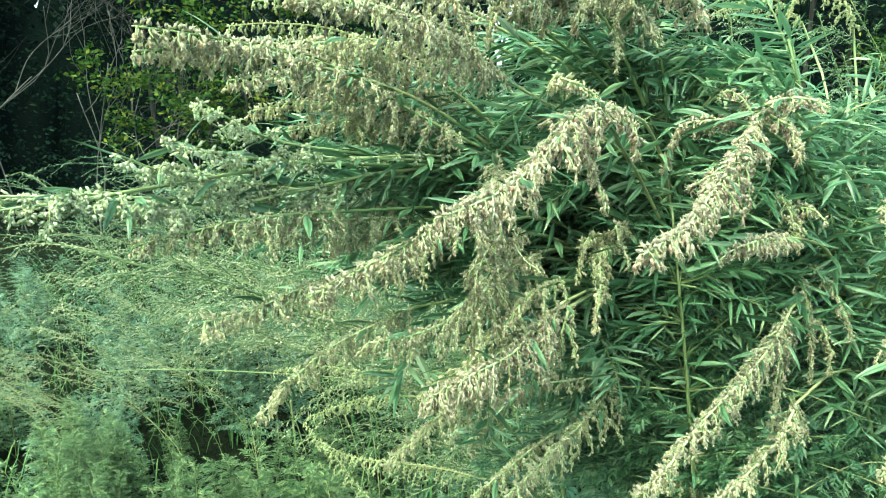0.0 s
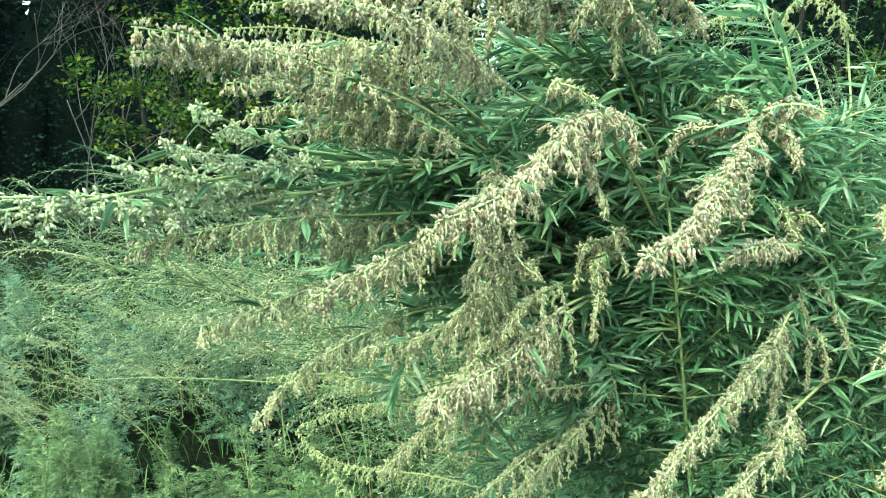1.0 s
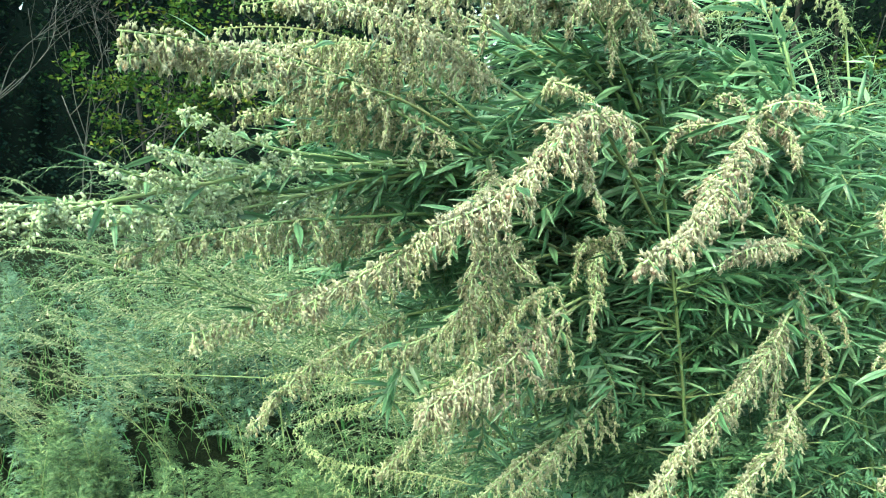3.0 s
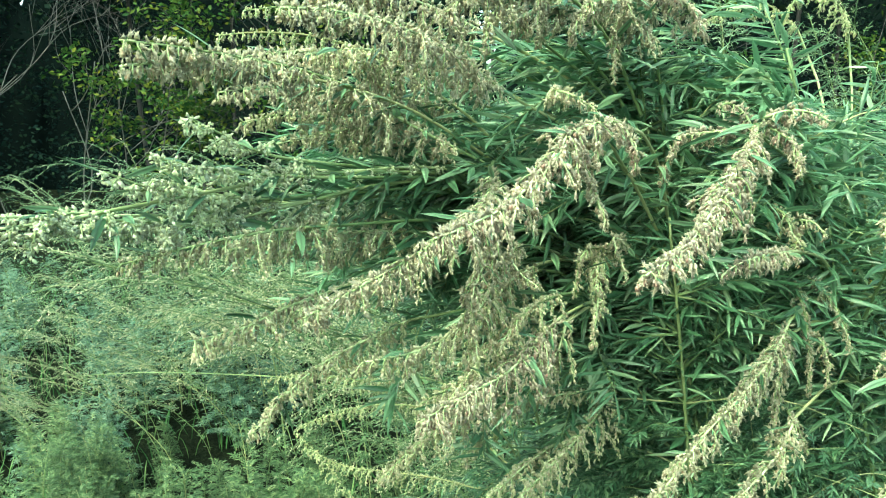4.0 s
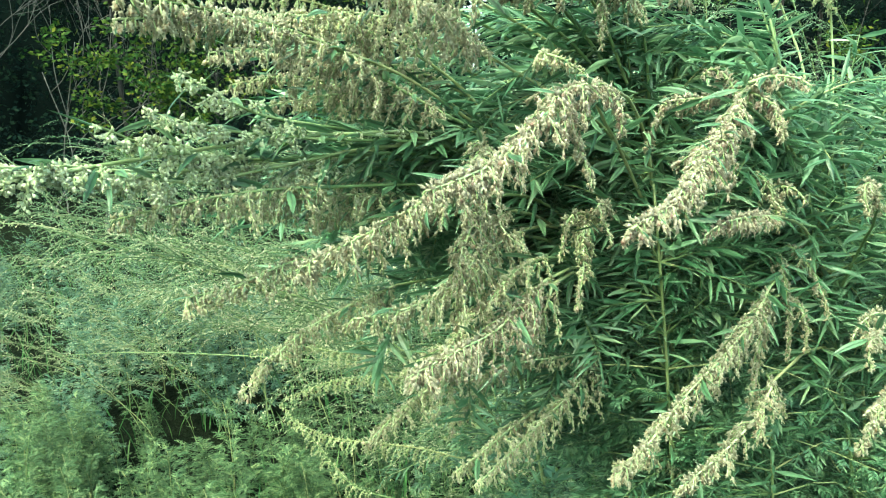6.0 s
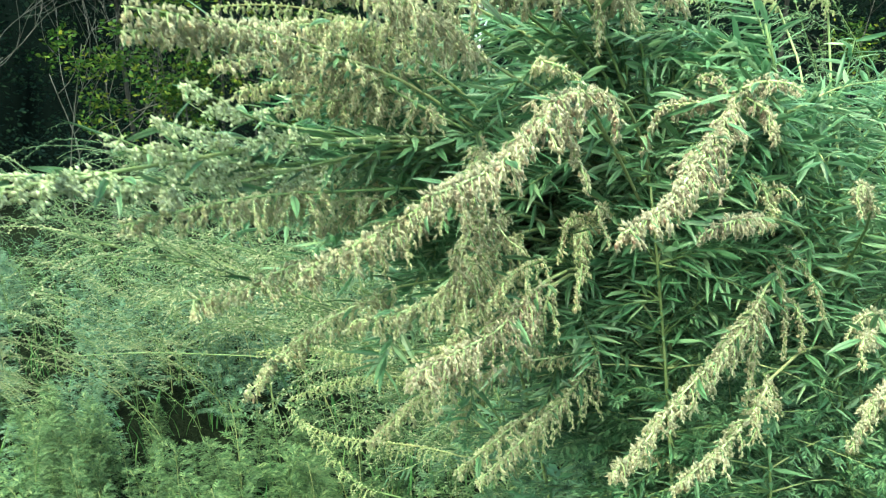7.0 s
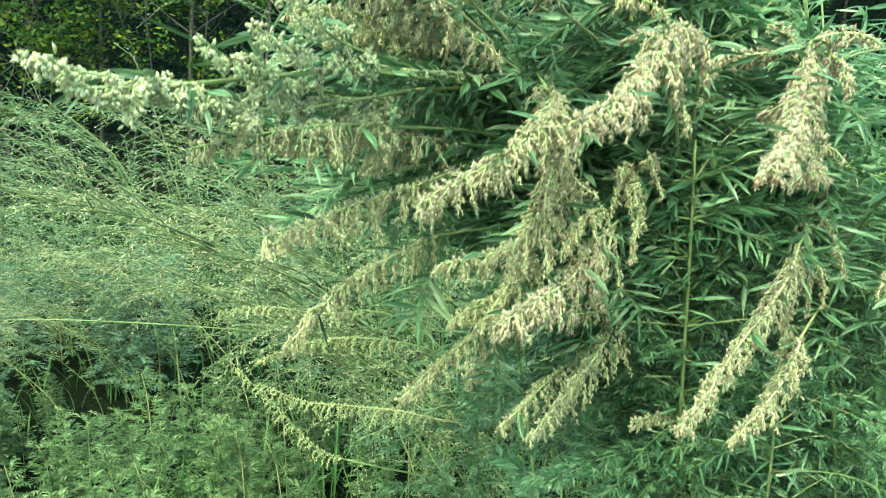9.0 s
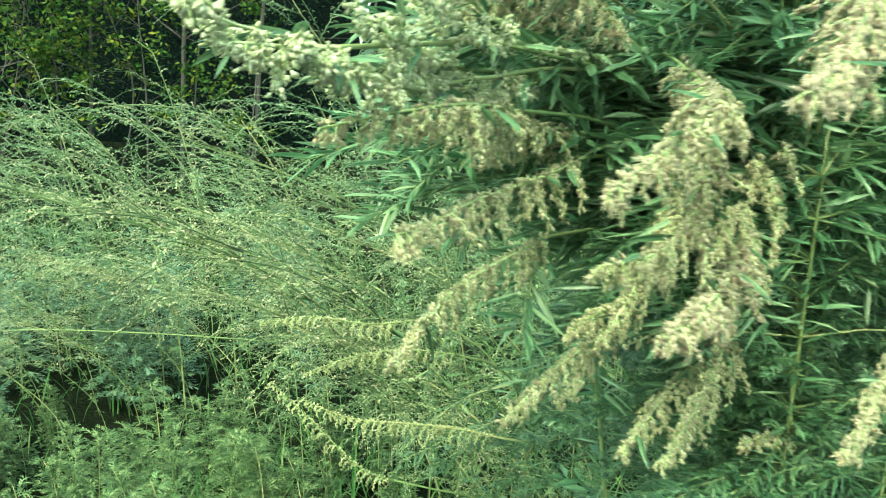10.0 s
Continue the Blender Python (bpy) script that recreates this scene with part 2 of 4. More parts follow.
def feather_leaf(geo, base, direction, length, droop=0.6, wide=1.0):
    """A small finely cut leaf: a bent midrib with three pairs of narrow pointed lobes."""
    x, y, z = frame_of(direction)
    w = 0.035 * length * wide
    mid, tip = np.array(base) + x * length * 0.55 + z * 0.05 * length, np.array(base) + x * length - z * droop * length * 0.4
    geo.add([base, mid - w * y, tip, mid + w * y], [(0, 1, 2, 3)])
    for s in (0.3, 0.5, 0.7):
        at = np.array(base) + (mid - base) * min(1.0, s / 0.55) + (tip - mid) * max(0.0, (s - 0.55) / 0.45)
        for side in (-1, 1):
            d = unit(x * 0.8 + side * y * rng.uniform(0.6, 0.9) - z * rng.uniform(-0.1, 0.4))
            l = length * (0.46 - 0.3 * abs(s - 0.42)) * rng.uniform(0.8, 1.15)
            c = np.cross(d, z) * l * 0.13 * wide
            geo.add([at, at + d * l * 0.5 - c, at + d * l - z * 0.12 * l, at + d * l * 0.5 + c], [(0, 1, 2, 3)])


def flower_head(geo, base, direction, length, width, sides=3, slot=0, mouth=1, hair=1.0):
    """A nodding head: a slim cup on a narrow foot that frays into a pale brush of loose hairs."""
    x, y, z = frame_of(direction)
    foot = np.array(base, float)
    verts = [foot]
    ph = rng.uniform(0, 6.28)
    for s, r in ((rng.uniform(0.30, 0.42), 0.40), (rng.uniform(0.66, 0.80), 0.34)):
        for k in range(sides):
            a = ph + 2 * math.pi * k / sides
            rr = r * width * rng.uniform(0.9, 1.4)
            verts.append(foot + x * length * (s + rng.normal(0, 0.06)) + rr * (math.cos(a) * y + math.sin(a) * z))
        ph += 0.5
    verts.append(foot + x * length * rng.uniform(0.80, 0.95))
    ring = [(k, (k + 1) % sides) for k in range(sides)]
    geo.add(verts, [(0, 1 + k, 1 + n) for k, n in ring] + [(1 + k, 1 + sides + k, 1 + sides + n, 1 + n) for k, n in ring], slot)
    top = geo.n - len(verts)
    geo.f += [(top + 1 + sides + k, top + 1 + 2 * sides, top + 1 + sides + n) for k, n in ring]
    geo.m += [mouth] * sides
    for k in range(6):
        out = unit(x * rng.uniform(0.5, 1.3) + rng.normal(0, 0.5, 3))
        wide = unit(np.cross(out, rng.normal(0, 1, 3))) * width * rng.uniform(0.15, 0.3)
        at = foot + x * length * rng.uniform(0.3, 0.8)
        geo.add([at - wide, at + wide, at + out * length * hair * rng.uniform(0.35, 0.75)], [(0, 1, 2)], mouth if k < 4 else slot)

# ---- the kinds of flower clusters and leaves that the branches carry ----
def raceme_mesh(length, heads_mat, size=1.0, spread=1.0, sides=3, club=False):
    """A side twig that leaves its branch outwards and hangs over, with nodding heads all along."""
    geo = Geo()
    pts, d = [np.zeros(3)], np.array((0.80, 0.0, 0.10 + rng.uniform(-0.2, 0.15)))
    n = 9
    for i in range(n):
        pts.append(pts[-1] + unit(d) * length / n)
        d = unit(d) + np.array((rng.normal(0, 0.07), rng.normal(0, 0.10), -0.16 if club else -0.42))
    line, _ = smooth_line(pts, 12)
    tube(geo, line[::2], 0.0010 if club else 0.0008, 0.0005, 4, 2)
    for _ in range(0 if club else 2):
        d = unit((rng.normal(0, 0.7), rng.normal(0, 0.5), rng.uniform(0.3, 1.0)))
        flower_head(geo, d * 0.0012 + (rng.uniform(-0.002, 0.002), 0, 0), d, rng.uniform(0.0045, 0.008) * size, rng.uniform(0.0032, 0.0046) * size, sides, 0, 1, 0.35 if club else 1.0)
    step = (0.0031 + 0.011 * length) * size
    s, k = (0.4 * length if club else 0.0035), 0
    if club:
        step *= 0.48
    while s < length:
        u = s / length * 12
        i = min(11, int(u))
        at = line[i] + (line[i + 1] - line[i]) * (u - i)
        t = unit(line[i + 1] - line[i])
        for side in range(2 if s < length * 0.85 else 1):
            a = 2.4 * k + side * 3.0 + rng.normal(0, 0.35)
            _, y, z = frame_of(t)
            out = math.cos(a) * y + math.sin(a) * z
            d = unit(out * rng.uniform(0.15, 0.6) * spread + t * rng.uniform(0.3, 0.7) - UP * rng.uniform(0.5, 1.0) + rng.normal(0, 0.12, 3))
            if club:
                d = unit(out * rng.uniform(0.3, 1.0) + t * 0.5 + rng.normal(0, 0.3, 3) - UP * 0.15)
            foot = at + out * rng.uniform(0.0003, 0.0036) * size
            flower_head(geo, foot, d, rng.uniform(0.0050, 0.0085) * size, rng.uniform(0.0030, 0.0046) * size * (1.05 if club else 1.0), sides, 0, 1, 0.6 if club else 1.0)
            k += 1
        if rng.random() < 0.12:
            blade(geo, at, t + rng.normal(0, 0.6, 3), rng.uniform(0.006, 0.012) * size, 0.002 * size, 0.4, 0.2, 4, 0, 3)
        s += step * rng.uniform(0.8, 1.25)
    return geo.mesh("flower_twig", heads_mat, head_mouth_pale if heads_mat is head_white else head_mouth, stem_downy, leaf_green)


def twig_set(mat, size=1.0, sides=3, club=False):
    return {k: [raceme_mesh(k, mat, size, sides=sides, club=club) for _ in range(5)] for k in (0.009, 0.016, 0.026, 0.038, 0.052, 0.07)}


CREAM, PINK, TAN, WHITE, FINE = (twig_set(head_cream, 0.95), "cream"), (twig_set(head_pink, 0.98), "pinkish cream"), (twig_set(head_tan, 0.82), "cream and tan"), (twig_set(head_white, 0.84, club=True), "pale green"), (twig_set(head_fine, 0.55), "thin greenish")


def leaf_mesh(mat, length=0.05, width=0.0085, droop=0.6, twist=0.3):
    geo = Geo()
    tube(geo, [(-0.001, 0, 0), (0.004, 0, 0.0002), (0.008, 0, 0)], 0.0007, 0.0004, 4, 1)
    blade(geo, (0.004, 0, 0), (1, 0, 0.05), length, width, droop, -0.32, 8, rng.normal(0, 0.3), 0, twist)
    return geo.mesh("leaf", mat, stem_green, smooth=False)


LEAVES = [leaf_mesh(leaf_green, 0.05, rng.uniform(0.0058, 0.0082), rng.uniform(0.1, 1.2), rng.normal(0, 0.5)) for _ in range(14)]
YELLOW_LEAVES = [leaf_mesh(leaf_yellow, 0.04, 0.012, 0.9, 0.8) for _ in range(2)]


def low_leaf(length, width, droop, twist):
    geo = Geo()
    blade(geo, (0, 0, 0), (1, 0, 0.05), length, width, droop, -0.4, 4, rng.normal(0, 0.3), 0, twist)
    return np.concatenate(geo.v), list(geo.f)


def low_cut_leaf():
    geo = Geo()
    feather_leaf(geo, np.zeros(3), (1, 0, 0.15), 0.05, rng.uniform(0.2, 0.9), 1.3)
    return np.concatenate(geo.v), list(geo.f)


LOW_LEAVES = [low_leaf(0.05, rng.uniform(0.0050, 0.0074), rng.uniform(0.1, 1.3), rng.normal(0, 0.5)) for _ in range(16)]
LOW_CUT = [low_cut_leaf() for _ in range(8)]


def to_matrix(at, direction, scale=1.0, roll=0.0):
    x, y, z = frame_of(direction)
    y, z = math.cos(roll) * y + math.sin(roll) * z, math.cos(roll) * z - math.sin(roll) * y
    m = Matrix(((x[0], y[0], z[0], at[0]), (x[1], y[1], z[1], at[1]), (x[2], y[2], z[2], at[2]), (0, 0, 0, 1)))
    return m @ Matrix.Scale(scale, 4)


def put_leaf(stem, origin, at, direction, size, pool=None, roll=0.0):
    pool = pool or LEAVES
    if isinstance(stem, Geo):
        verts, faces = pool[rng.integers(8)]
        m = np.array(to_matrix(np.array(at) - origin, direction, size / 0.05, roll))
        stem.add(verts @ m[:3, :3].T + m[:3, 3], faces)
        return
    me = pool[rng.integers(len(pool))]
    part("leaf", me, stem, Matrix.Translation(-Vector(origin)) @ to_matrix(at, direction, size / 0.05, roll))


def leaves_along(stem, origin, line, start, stop, gap, size, pool=None, hang=0.25):
    """Leaves in a loose spiral along a stem, arching outwards and over."""
    total = np.linalg.norm(np.diff(line, axis=0), axis=1).sum()
    s, k = start * total, rng.uniform(0, 6)
    while s < stop * total:
        u = s / total * (len(line) - 1)
        i = min(len(line) - 2, int(u))
        at = line[i] + (line[i + 1] - line[i]) * (u - i)
        t = unit(line[i + 1] - line[i])
        _, y, z = frame_of(t)
        a = 2.4 * k + rng.normal(0, 0.4)
        out = math.cos(a) * y + math.sin(a) * z
        d = unit((out * rng.uniform(0.6, 1.0) + t * rng.uniform(0.2, 0.7) + np.array((-0.3, -0.05, 0.12 - hang)) + rng.normal(0, 0.15, 3)) * (1, 1, 0.42))
        put_leaf(stem, origin, at, d, size * rng.uniform(0.75, 1.5), pool, rng.normal(0, 0.5))
        s += gap * rng.uniform(0.6, 1.4)
        k += 1


FILL, LOW_FILL = {}, {}


# every plant: its foot, its leading stem, and what has been hung on it
def mugwort(foot, top, bend, label):
    """A tall mugwort: a leading stem from the ground that leans over, on which branches are hung."""
    plant = thing("mugwort_plant", Matrix.Translation(foot), label, "plant", "flowering mugwort plants")
    foot, top = np.array(foot, float), np.array(top, float)
    mid = foot + (top - foot) * 0.55 + np.array(bend)
    line, _ = smooth_line([foot - (0, 0, 0.04), foot * 0.72 + mid * 0.28 + np.array(bend) * 0.3, mid, top * 0.6 + mid * 0.4 + np.array(bend) * 0.25, top], 30)
    geo = Geo()
    tube(geo, line - foot, 0.0055, 0.0016, 7)
    stem = part("stem", geo.mesh("stem", stem_green), plant, None, "upright ribbed yellow-green stem")
    plant["line"] = [float(c) for c in line.ravel()]
    fill, LOW_FILL[plant] = Geo(), Geo()
    FILL[plant] = fill
    leaves_along(fill, foot, line, 0.35, 0.99, 0.005, 0.045, LOW_LEAVES, 0.2)
    leaves_along(fill, foot, line, 0.12, 0.55, 0.014, 0.08, LOW_CUT, 0.3)
    return plant


def stem_point(plant, goal, below):
    """The place on a plant's leading stem where a branch that ends at goal grows out."""
    line = np.array(list(plant["line"])).reshape(-1, 3)
    cost = np.linalg.norm(line - (np.array(goal) - (0, 0, below)), axis=1) + 10 * (line[:, 2] < 0.25)
    return line[int(np.argmin(cost))]


def flower_branch(plant, pts, drop, density, kind):
    """A branch from the leading stem to the given arc, hung with flower twigs from its bend to its tip."""
    sets, word = kind
    foot = np.array(plant.matrix_basis.translation)
    pts = np.array(pts, float)
    start = stem_point(plant, pts[0], 0.22 if kind is not FINE else 0.3)
    between = start * 0.45 + pts[0] * 0.55 + np.array((0, 0, 0.02)) - 0.25 * (pts[1] - pts[0])
    lead, lead_len = smooth_line([start, between, pts[0], pts[1]], 18)
    lead = lead[:13]
    arc, arc_len = smooth_line(pts, 30)
    geo = Geo()
    tube(geo, np.vstack((lead, arc[2:4])) - foot, 0.0022, 0.0018, 6)
    tube(geo, arc[2:] - foot, 0.00185, 0.0008, 6, 1)
    branch = part("flowering_branch", geo.mesh("flowering_branch", stem_green, weed_stem if kind is FINE else stem_downy), plant, None, "arching branch hung with " + word + " flower heads")
    if kind is not FINE:
        leaves_along(branch, foot, lead, 0.15, 1.0, 0.010, 0.043)
        leaves_along(branch, foot, arc, 0.0, 0.35, 0.014, 0.038)
        leaves_along(branch, foot, arc, 0.35, 0.93, 0.026 if kind is WHITE else 0.045, 0.034)
    keys = sorted(sets)
    s, k = (0.2 if kind is WHITE else 0.10) * arc_len, 0
    while s < arc_len:
        q = s / arc_len
        u = q * 30
        i = min(29, int(u))
        at = arc[i] + (arc[i + 1] - arc[i]) * (u - i)
        t = unit(arc[i + 1] - arc[i])
        size = drop * min(1.0, 0.45 + 2.2 * q) * (1.0 - 0.72 * max(0.0, q - 0.35) / 0.65) * rng.uniform(0.65, 1.25)
        if kind is WHITE:
            size *= 1.35
        elif kind is TAN:
            size *= 1.14
        key = min(keys, key=lambda c: abs(c - size))
        _, y, z = frame_of(t)
        a = (k % 2) * math.pi + rng.normal(0, 0.75)
        out = math.cos(a) * y + math.sin(a) * z * 0.7
        d = unit(out + t * rng.uniform(0.5, 1.1))
        # twigs only turn about the vertical and tip a little, so that all hang the same way down
        flat = unit((d[0], d[1], 0.35 * d[2]))
        if kind is WHITE:
            flat = unit(out * (1, 1, 0.8) + t * rng.uniform(0.9, 1.7))
        me = sets[key][rng.integers(5)]
        part("flower_twig", me, branch, Matrix.Translation(-Vector(foot)) @ to_matrix(at, flat, float(np.clip(size / key, 0.75, 1.25)), rng.normal(0, 0.25)))
        s += (0.0044 + (0.19 if kind is WHITE else 0.07) * size) / density * rng.uniform(0.75, 1.3)
        k += 1
    return branch


def leafy_shoots(plant, count, reach, low, high, size=0.047, lean=(-0.2, -0.25, 0.25), front=0.95):
    """Side shoots without flowers, closely set with leaves."""
    line = np.array(list(plant["line"])).reshape(-1, 3)
    foot = np.array(plant.matrix_basis.translation)
    for _ in range(count):
        at = line[int(np.clip(rng.uniform(low, high) * 30, 1, 29))]
        d = unit(rng.normal(0, 1, 3) * (1, 1, 0.45) + np.array(lean))
        l = reach * rng.uniform(0.5, 1.0)
        if (at + d * l)[1] < front:
            d = d * (1, -0.4, 1)
        p1 = at + d * l * 0.5 + UP * 0.05 * l
        p2 = at + d * l + UP * (0.02 - 0.22 * rng.random()) * l
        twig, _ = smooth_line([at, p1, p2], 12)
        geo = Geo()
        tube(geo, twig[::2] - foot, 0.0016, 0.0006, 4)
        part("leafy_shoot", geo.mesh("leafy_shoot", stem_green), plant)
        # Low shoots take the deeper green that is darkened further for shade.
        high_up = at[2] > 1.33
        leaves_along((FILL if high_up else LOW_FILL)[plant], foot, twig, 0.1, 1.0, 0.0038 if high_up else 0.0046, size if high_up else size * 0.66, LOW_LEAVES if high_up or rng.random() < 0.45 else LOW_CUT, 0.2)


# ---- ground ----
def ground():
    geo = Geo()
    xs = np.concatenate((np.linspace(-400, -14, 8), np.linspace(-12, 12, 49), np.linspace(14, 400, 8)))
    ys = np.concatenate((np.linspace(-400, -8, 6), np.linspace(-6, 18, 49), np.linspace(22, 400, 8)))
    verts = [(x, y, 0.05 * noise.noise((x * 0.5, y * 0.5, 3.0)) + 0.02 * noise.noise((x * 2.1, y * 2.1, 7.0)) if abs(x) < 13 and -7 < y < 19 else 0.0) for y in ys for x in xs]
    w = len(xs)
    faces = [(j * w + i, j * w + i + 1, (j + 1) * w + i + 1, (j + 1) * w + i) for j in range(len(ys) - 1) for i in range(w - 1)]
    geo.add(verts, faces)
    return tagged(new("ground", geo.mesh("ground", soil)), "meadow soil under dense weeds, near-black with their shade put into the colour", "ground", kind="structure")


ground()

# ---- the near mugwort clump ----
WORDS = "tall mugwort with arching branches of cream drooping flowers"
plant_a = mugwort((0.52, 1.30, 0), (0.10, 1.02, 1.56), (0.06, 0.04, 0.02), WORDS + " and pale buds")
plant_b = mugwort((0.48, 1.08, 0), (0.22, 0.98, 1.74), (0.06, 0.05, 0.0), WORDS)
plant_c = mugwort((0.80, 1.15, 0), (0.42, 1.00, 1.72), (0.08, 0.06, 0.0), WORDS + " in pinkish clusters")
plant_d = mugwort((0.40, 1.28, 0), (0.22, 1.08, 1.46), (0.05, 0.06, 0.0), WORDS + " turning tan")
plant_e = mugwort((0.85, 1.32, 0), (0.56, 1.08, 1.58), (0.06, 0.05, 0.0), WORDS)
plant_f = mugwort((0.48, 1.66, 0), (0.34, 1.42, 1.24), (0.04, 0.05, 0.0), "shorter mugwort with tan drooping flower sprays among dark leaves")
plant_h = mugwort((0.34, 1.42, 0), (-0.02, 1.14, 1.66), (0.07, 0.05, 0.02), "tall leafy mugwort with dense narrow dark green leaves")
plant_i = mugwort((1.02, 1.20, 0), (0.74, 1.06, 1.70), (0.06, 0.05, 0.0), "tall leafy mugwort with dense narrow dark green leaves")
plant_j = mugwort((0.95, 1.62, 0), (0.78, 1.45, 1.62), (0.05, 0.05, 0.0), "tall leafy mugwort with dense narrow dark green leaves")
plant_k = mugwort((0.62, 1.45, 0), (0.40, 1.20, 1.66), (0.05, 0.05, 0.0), "tall leafy mugwort with dense narrow dark green leaves")
plant_l = mugwort((1.30, 1.70, 0), (1.10, 1.50, 1.72), (0.05, 0.05, 0.0), "tall leafy mugwort with dense narrow dark green leaves")
plant_m = mugwort((0.58, 1.14, 0), (0.46, 1.00, 1.20), (0.03, 0.04, 0.0), "short leafy mugwort with deeply cut green leaves")
plant_o = mugwort((0.86, 1.02, 0), (0.76, 0.92, 1.12), (0.03, 0.04, 0.0), "short leafy mugwort with deeply cut green leaves")
plant_g = mugwort((0.25, 1.85, 0), (0.14, 1.62, 1.02), (0.04, 0.05, 0.0), "shorter mugwort with thin green flower sprays leaning over")
plant_p = mugwort((0.46, 1.22, 0), (0.27, 0.94, 1.52), (0.03, 0.04, 0.0), "short leafy mugwort with small narrow green leaves")
flower_branch(plant_a, [(0.052, 0.930, 1.583), (-0.036, 0.880, 1.629), (-0.085, 0.840, 1.661), (-0.139, 0.790, 1.680), (-0.204, 0.680, 1.687), (-0.245, 0.630, 1.689)], 0.045, 1.0, CREAM)
flower_branch(plant_a, [(-0.003, 0.930, 1.572), (-0.100, 0.850, 1.552), (-0.176, 0.780, 1.546), (-0.241, 0.700, 1.546), (-0.290, 0.620, 1.554), (-0.327, 0.560, 1.558), (-0.339, 0.520, 1.566)], 0.034, 1.2, WHITE)
flower_branch(plant_a, [(-0.144, 0.800, 1.553), (-0.199, 0.750, 1.555), (-0.240, 0.680, 1.570), (-0.263, 0.630, 1.587)], 0.02, .9, WHITE)
flower_branch(plant_a, [(-0.097, 0.820, 1.572), (-0.160, 0.760, 1.578), (-0.202, 0.700, 1.587), (-0.225, 0.640, 1.598)], 0.02, .9, WHITE)
flower_branch(plant_a, [(-0.147, 0.820, 1.545), (-0.196, 0.740, 1.559), (-0.224, 0.700, 1.571), (-0.236, 0.660, 1.579)], 0.018, .9, WHITE)
flower_branch(plant_a, [(-0.099, 0.840, 1.584), (-0.159, 0.760, 1.597), (-0.191, 0.700, 1.618), (-0.202, 0.650, 1.632)], 0.026, .9, WHITE)
flower_branch(plant_a, [(0.046, 0.950, 1.571), (-0.024, 0.900, 1.580), (-0.086, 0.840, 1.579), (-0.152, 0.780, 1.582)], 0.016, .5, WHITE)
flower_branch(plant_a, [(-0.099, 0.830, 1.522), (-0.141, 0.780, 1.525), (-0.179, 0.730, 1.524), (-0.224, 0.690, 1.517), (-0.278, 0.690, 1.503)], 0.042, .9, TAN)
flower_branch(plant_a, [(0.005, 1.000, 1.605), (-0.066, 0.950, 1.648), (-0.129, 0.900, 1.663), (-0.184, 0.840, 1.664), (-0.218, 0.800, 1.657)], 0.045, 1.1, CREAM)
flower_branch(plant_a, [(-0.025, 1.020, 1.595), (-0.103, 0.970, 1.630), (-0.159, 0.920, 1.641), (-0.208, 0.860, 1.629)], 0.04, 1.0, TAN)
flower_branch(plant_a, [(-0.024, 0.980, 1.676), (-0.091, 0.920, 1.699), (-0.152, 0.880, 1.704), (-0.209, 0.820, 1.692)], 0.05, 1.1, CREAM)
flower_branch(plant_a, [(-0.168, 0.760, 1.679), (-0.209, 0.700, 1.679), (-0.229, 0.660, 1.674), (-0.246, 0.630, 1.669)], 0.03, 1.2, CREAM)
flower_branch(plant_a, [(-0.206, 0.730, 1.532), (-0.239, 0.690, 1.540), (-0.267, 0.650, 1.546), (-0.284, 0.610, 1.544)], 0.028, 1.1, WHITE)
flower_branch(plant_a, [(-0.271, 0.650, 1.554), (-0.291, 0.610, 1.550), (-0.310, 0.580, 1.549), (-0.327, 0.550, 1.547)], 0.026, 1.1, WHITE)
flower_branch(plant_a, [(-0.051, 0.900, 1.558), (-0.118, 0.840, 1.543), (-0.166, 0.790, 1.538), (-0.211, 0.740, 1.540)], 0.026, .9, WHITE)
flower_branch(plant_a, [(-0.025, 1.000, 1.616), (-0.080, 0.950, 1.624), (-0.130, 0.900, 1.617), (-0.177, 0.860, 1.605)], 0.034, .9, TAN)
flower_branch(plant_a, [(0.005, 1.000, 1.535), (-0.067, 0.950, 1.532), (-0.125, 0.900, 1.524), (-0.166, 0.860, 1.512)], 0.03, .9, TAN)
flower_branch(plant_a, [(0.020, 1.000, 1.501), (-0.039, 0.950, 1.500), (-0.092, 0.900, 1.490), (-0.135, 0.860, 1.476)], 0.034, .9, TAN)
flower_branch(plant_a, [(0.036, 1.050, 1.634), (-0.025, 1.000, 1.656), (-0.073, 0.950, 1.658), (-0.116, 0.900, 1.647)], 0.026, .9, CREAM)
flower_branch(plant_a, [(-0.010, 0.920, 1.504), (-0.083, 0.870, 1.511), (-0.148, 0.820, 1.508), (-0.207, 0.780, 1.503)], 0.04, .9, TAN)
flower_branch(plant_a, [(0.057, 0.900, 1.586), (0.054, 0.810, 1.555), (0.016, 0.715, 1.534), (-0.027, 0.675, 1.509), (-0.065, 0.639, 1.492), (-0.103, 0.605, 1.475)], 0.06, 1.2, CREAM)
flower_branch(plant_a, [(0.004, 0.930, 1.485), (-0.063, 0.870, 1.464), (-0.146, 0.800, 1.445), (-0.186, 0.750, 1.432), (-0.220, 0.700, 1.431)], 0.05, 1.1, TAN)
flower_branch(plant_b, [(0.182, 0.780, 1.631), (0.123, 0.710, 1.622), (0.098, 0.680, 1.598), (0.063, 0.640, 1.565), (0.026, 0.600, 1.549), (0.000, 0.575, 1.542)], 0.05, 1.3, PINK)
flower_branch(plant_b, [(0.149, 0.760, 1.625), (0.172, 0.760, 1.625), (0.184, 0.760, 1.606), (0.187, 0.760, 1.583)], 0.024, 1.0, PINK)
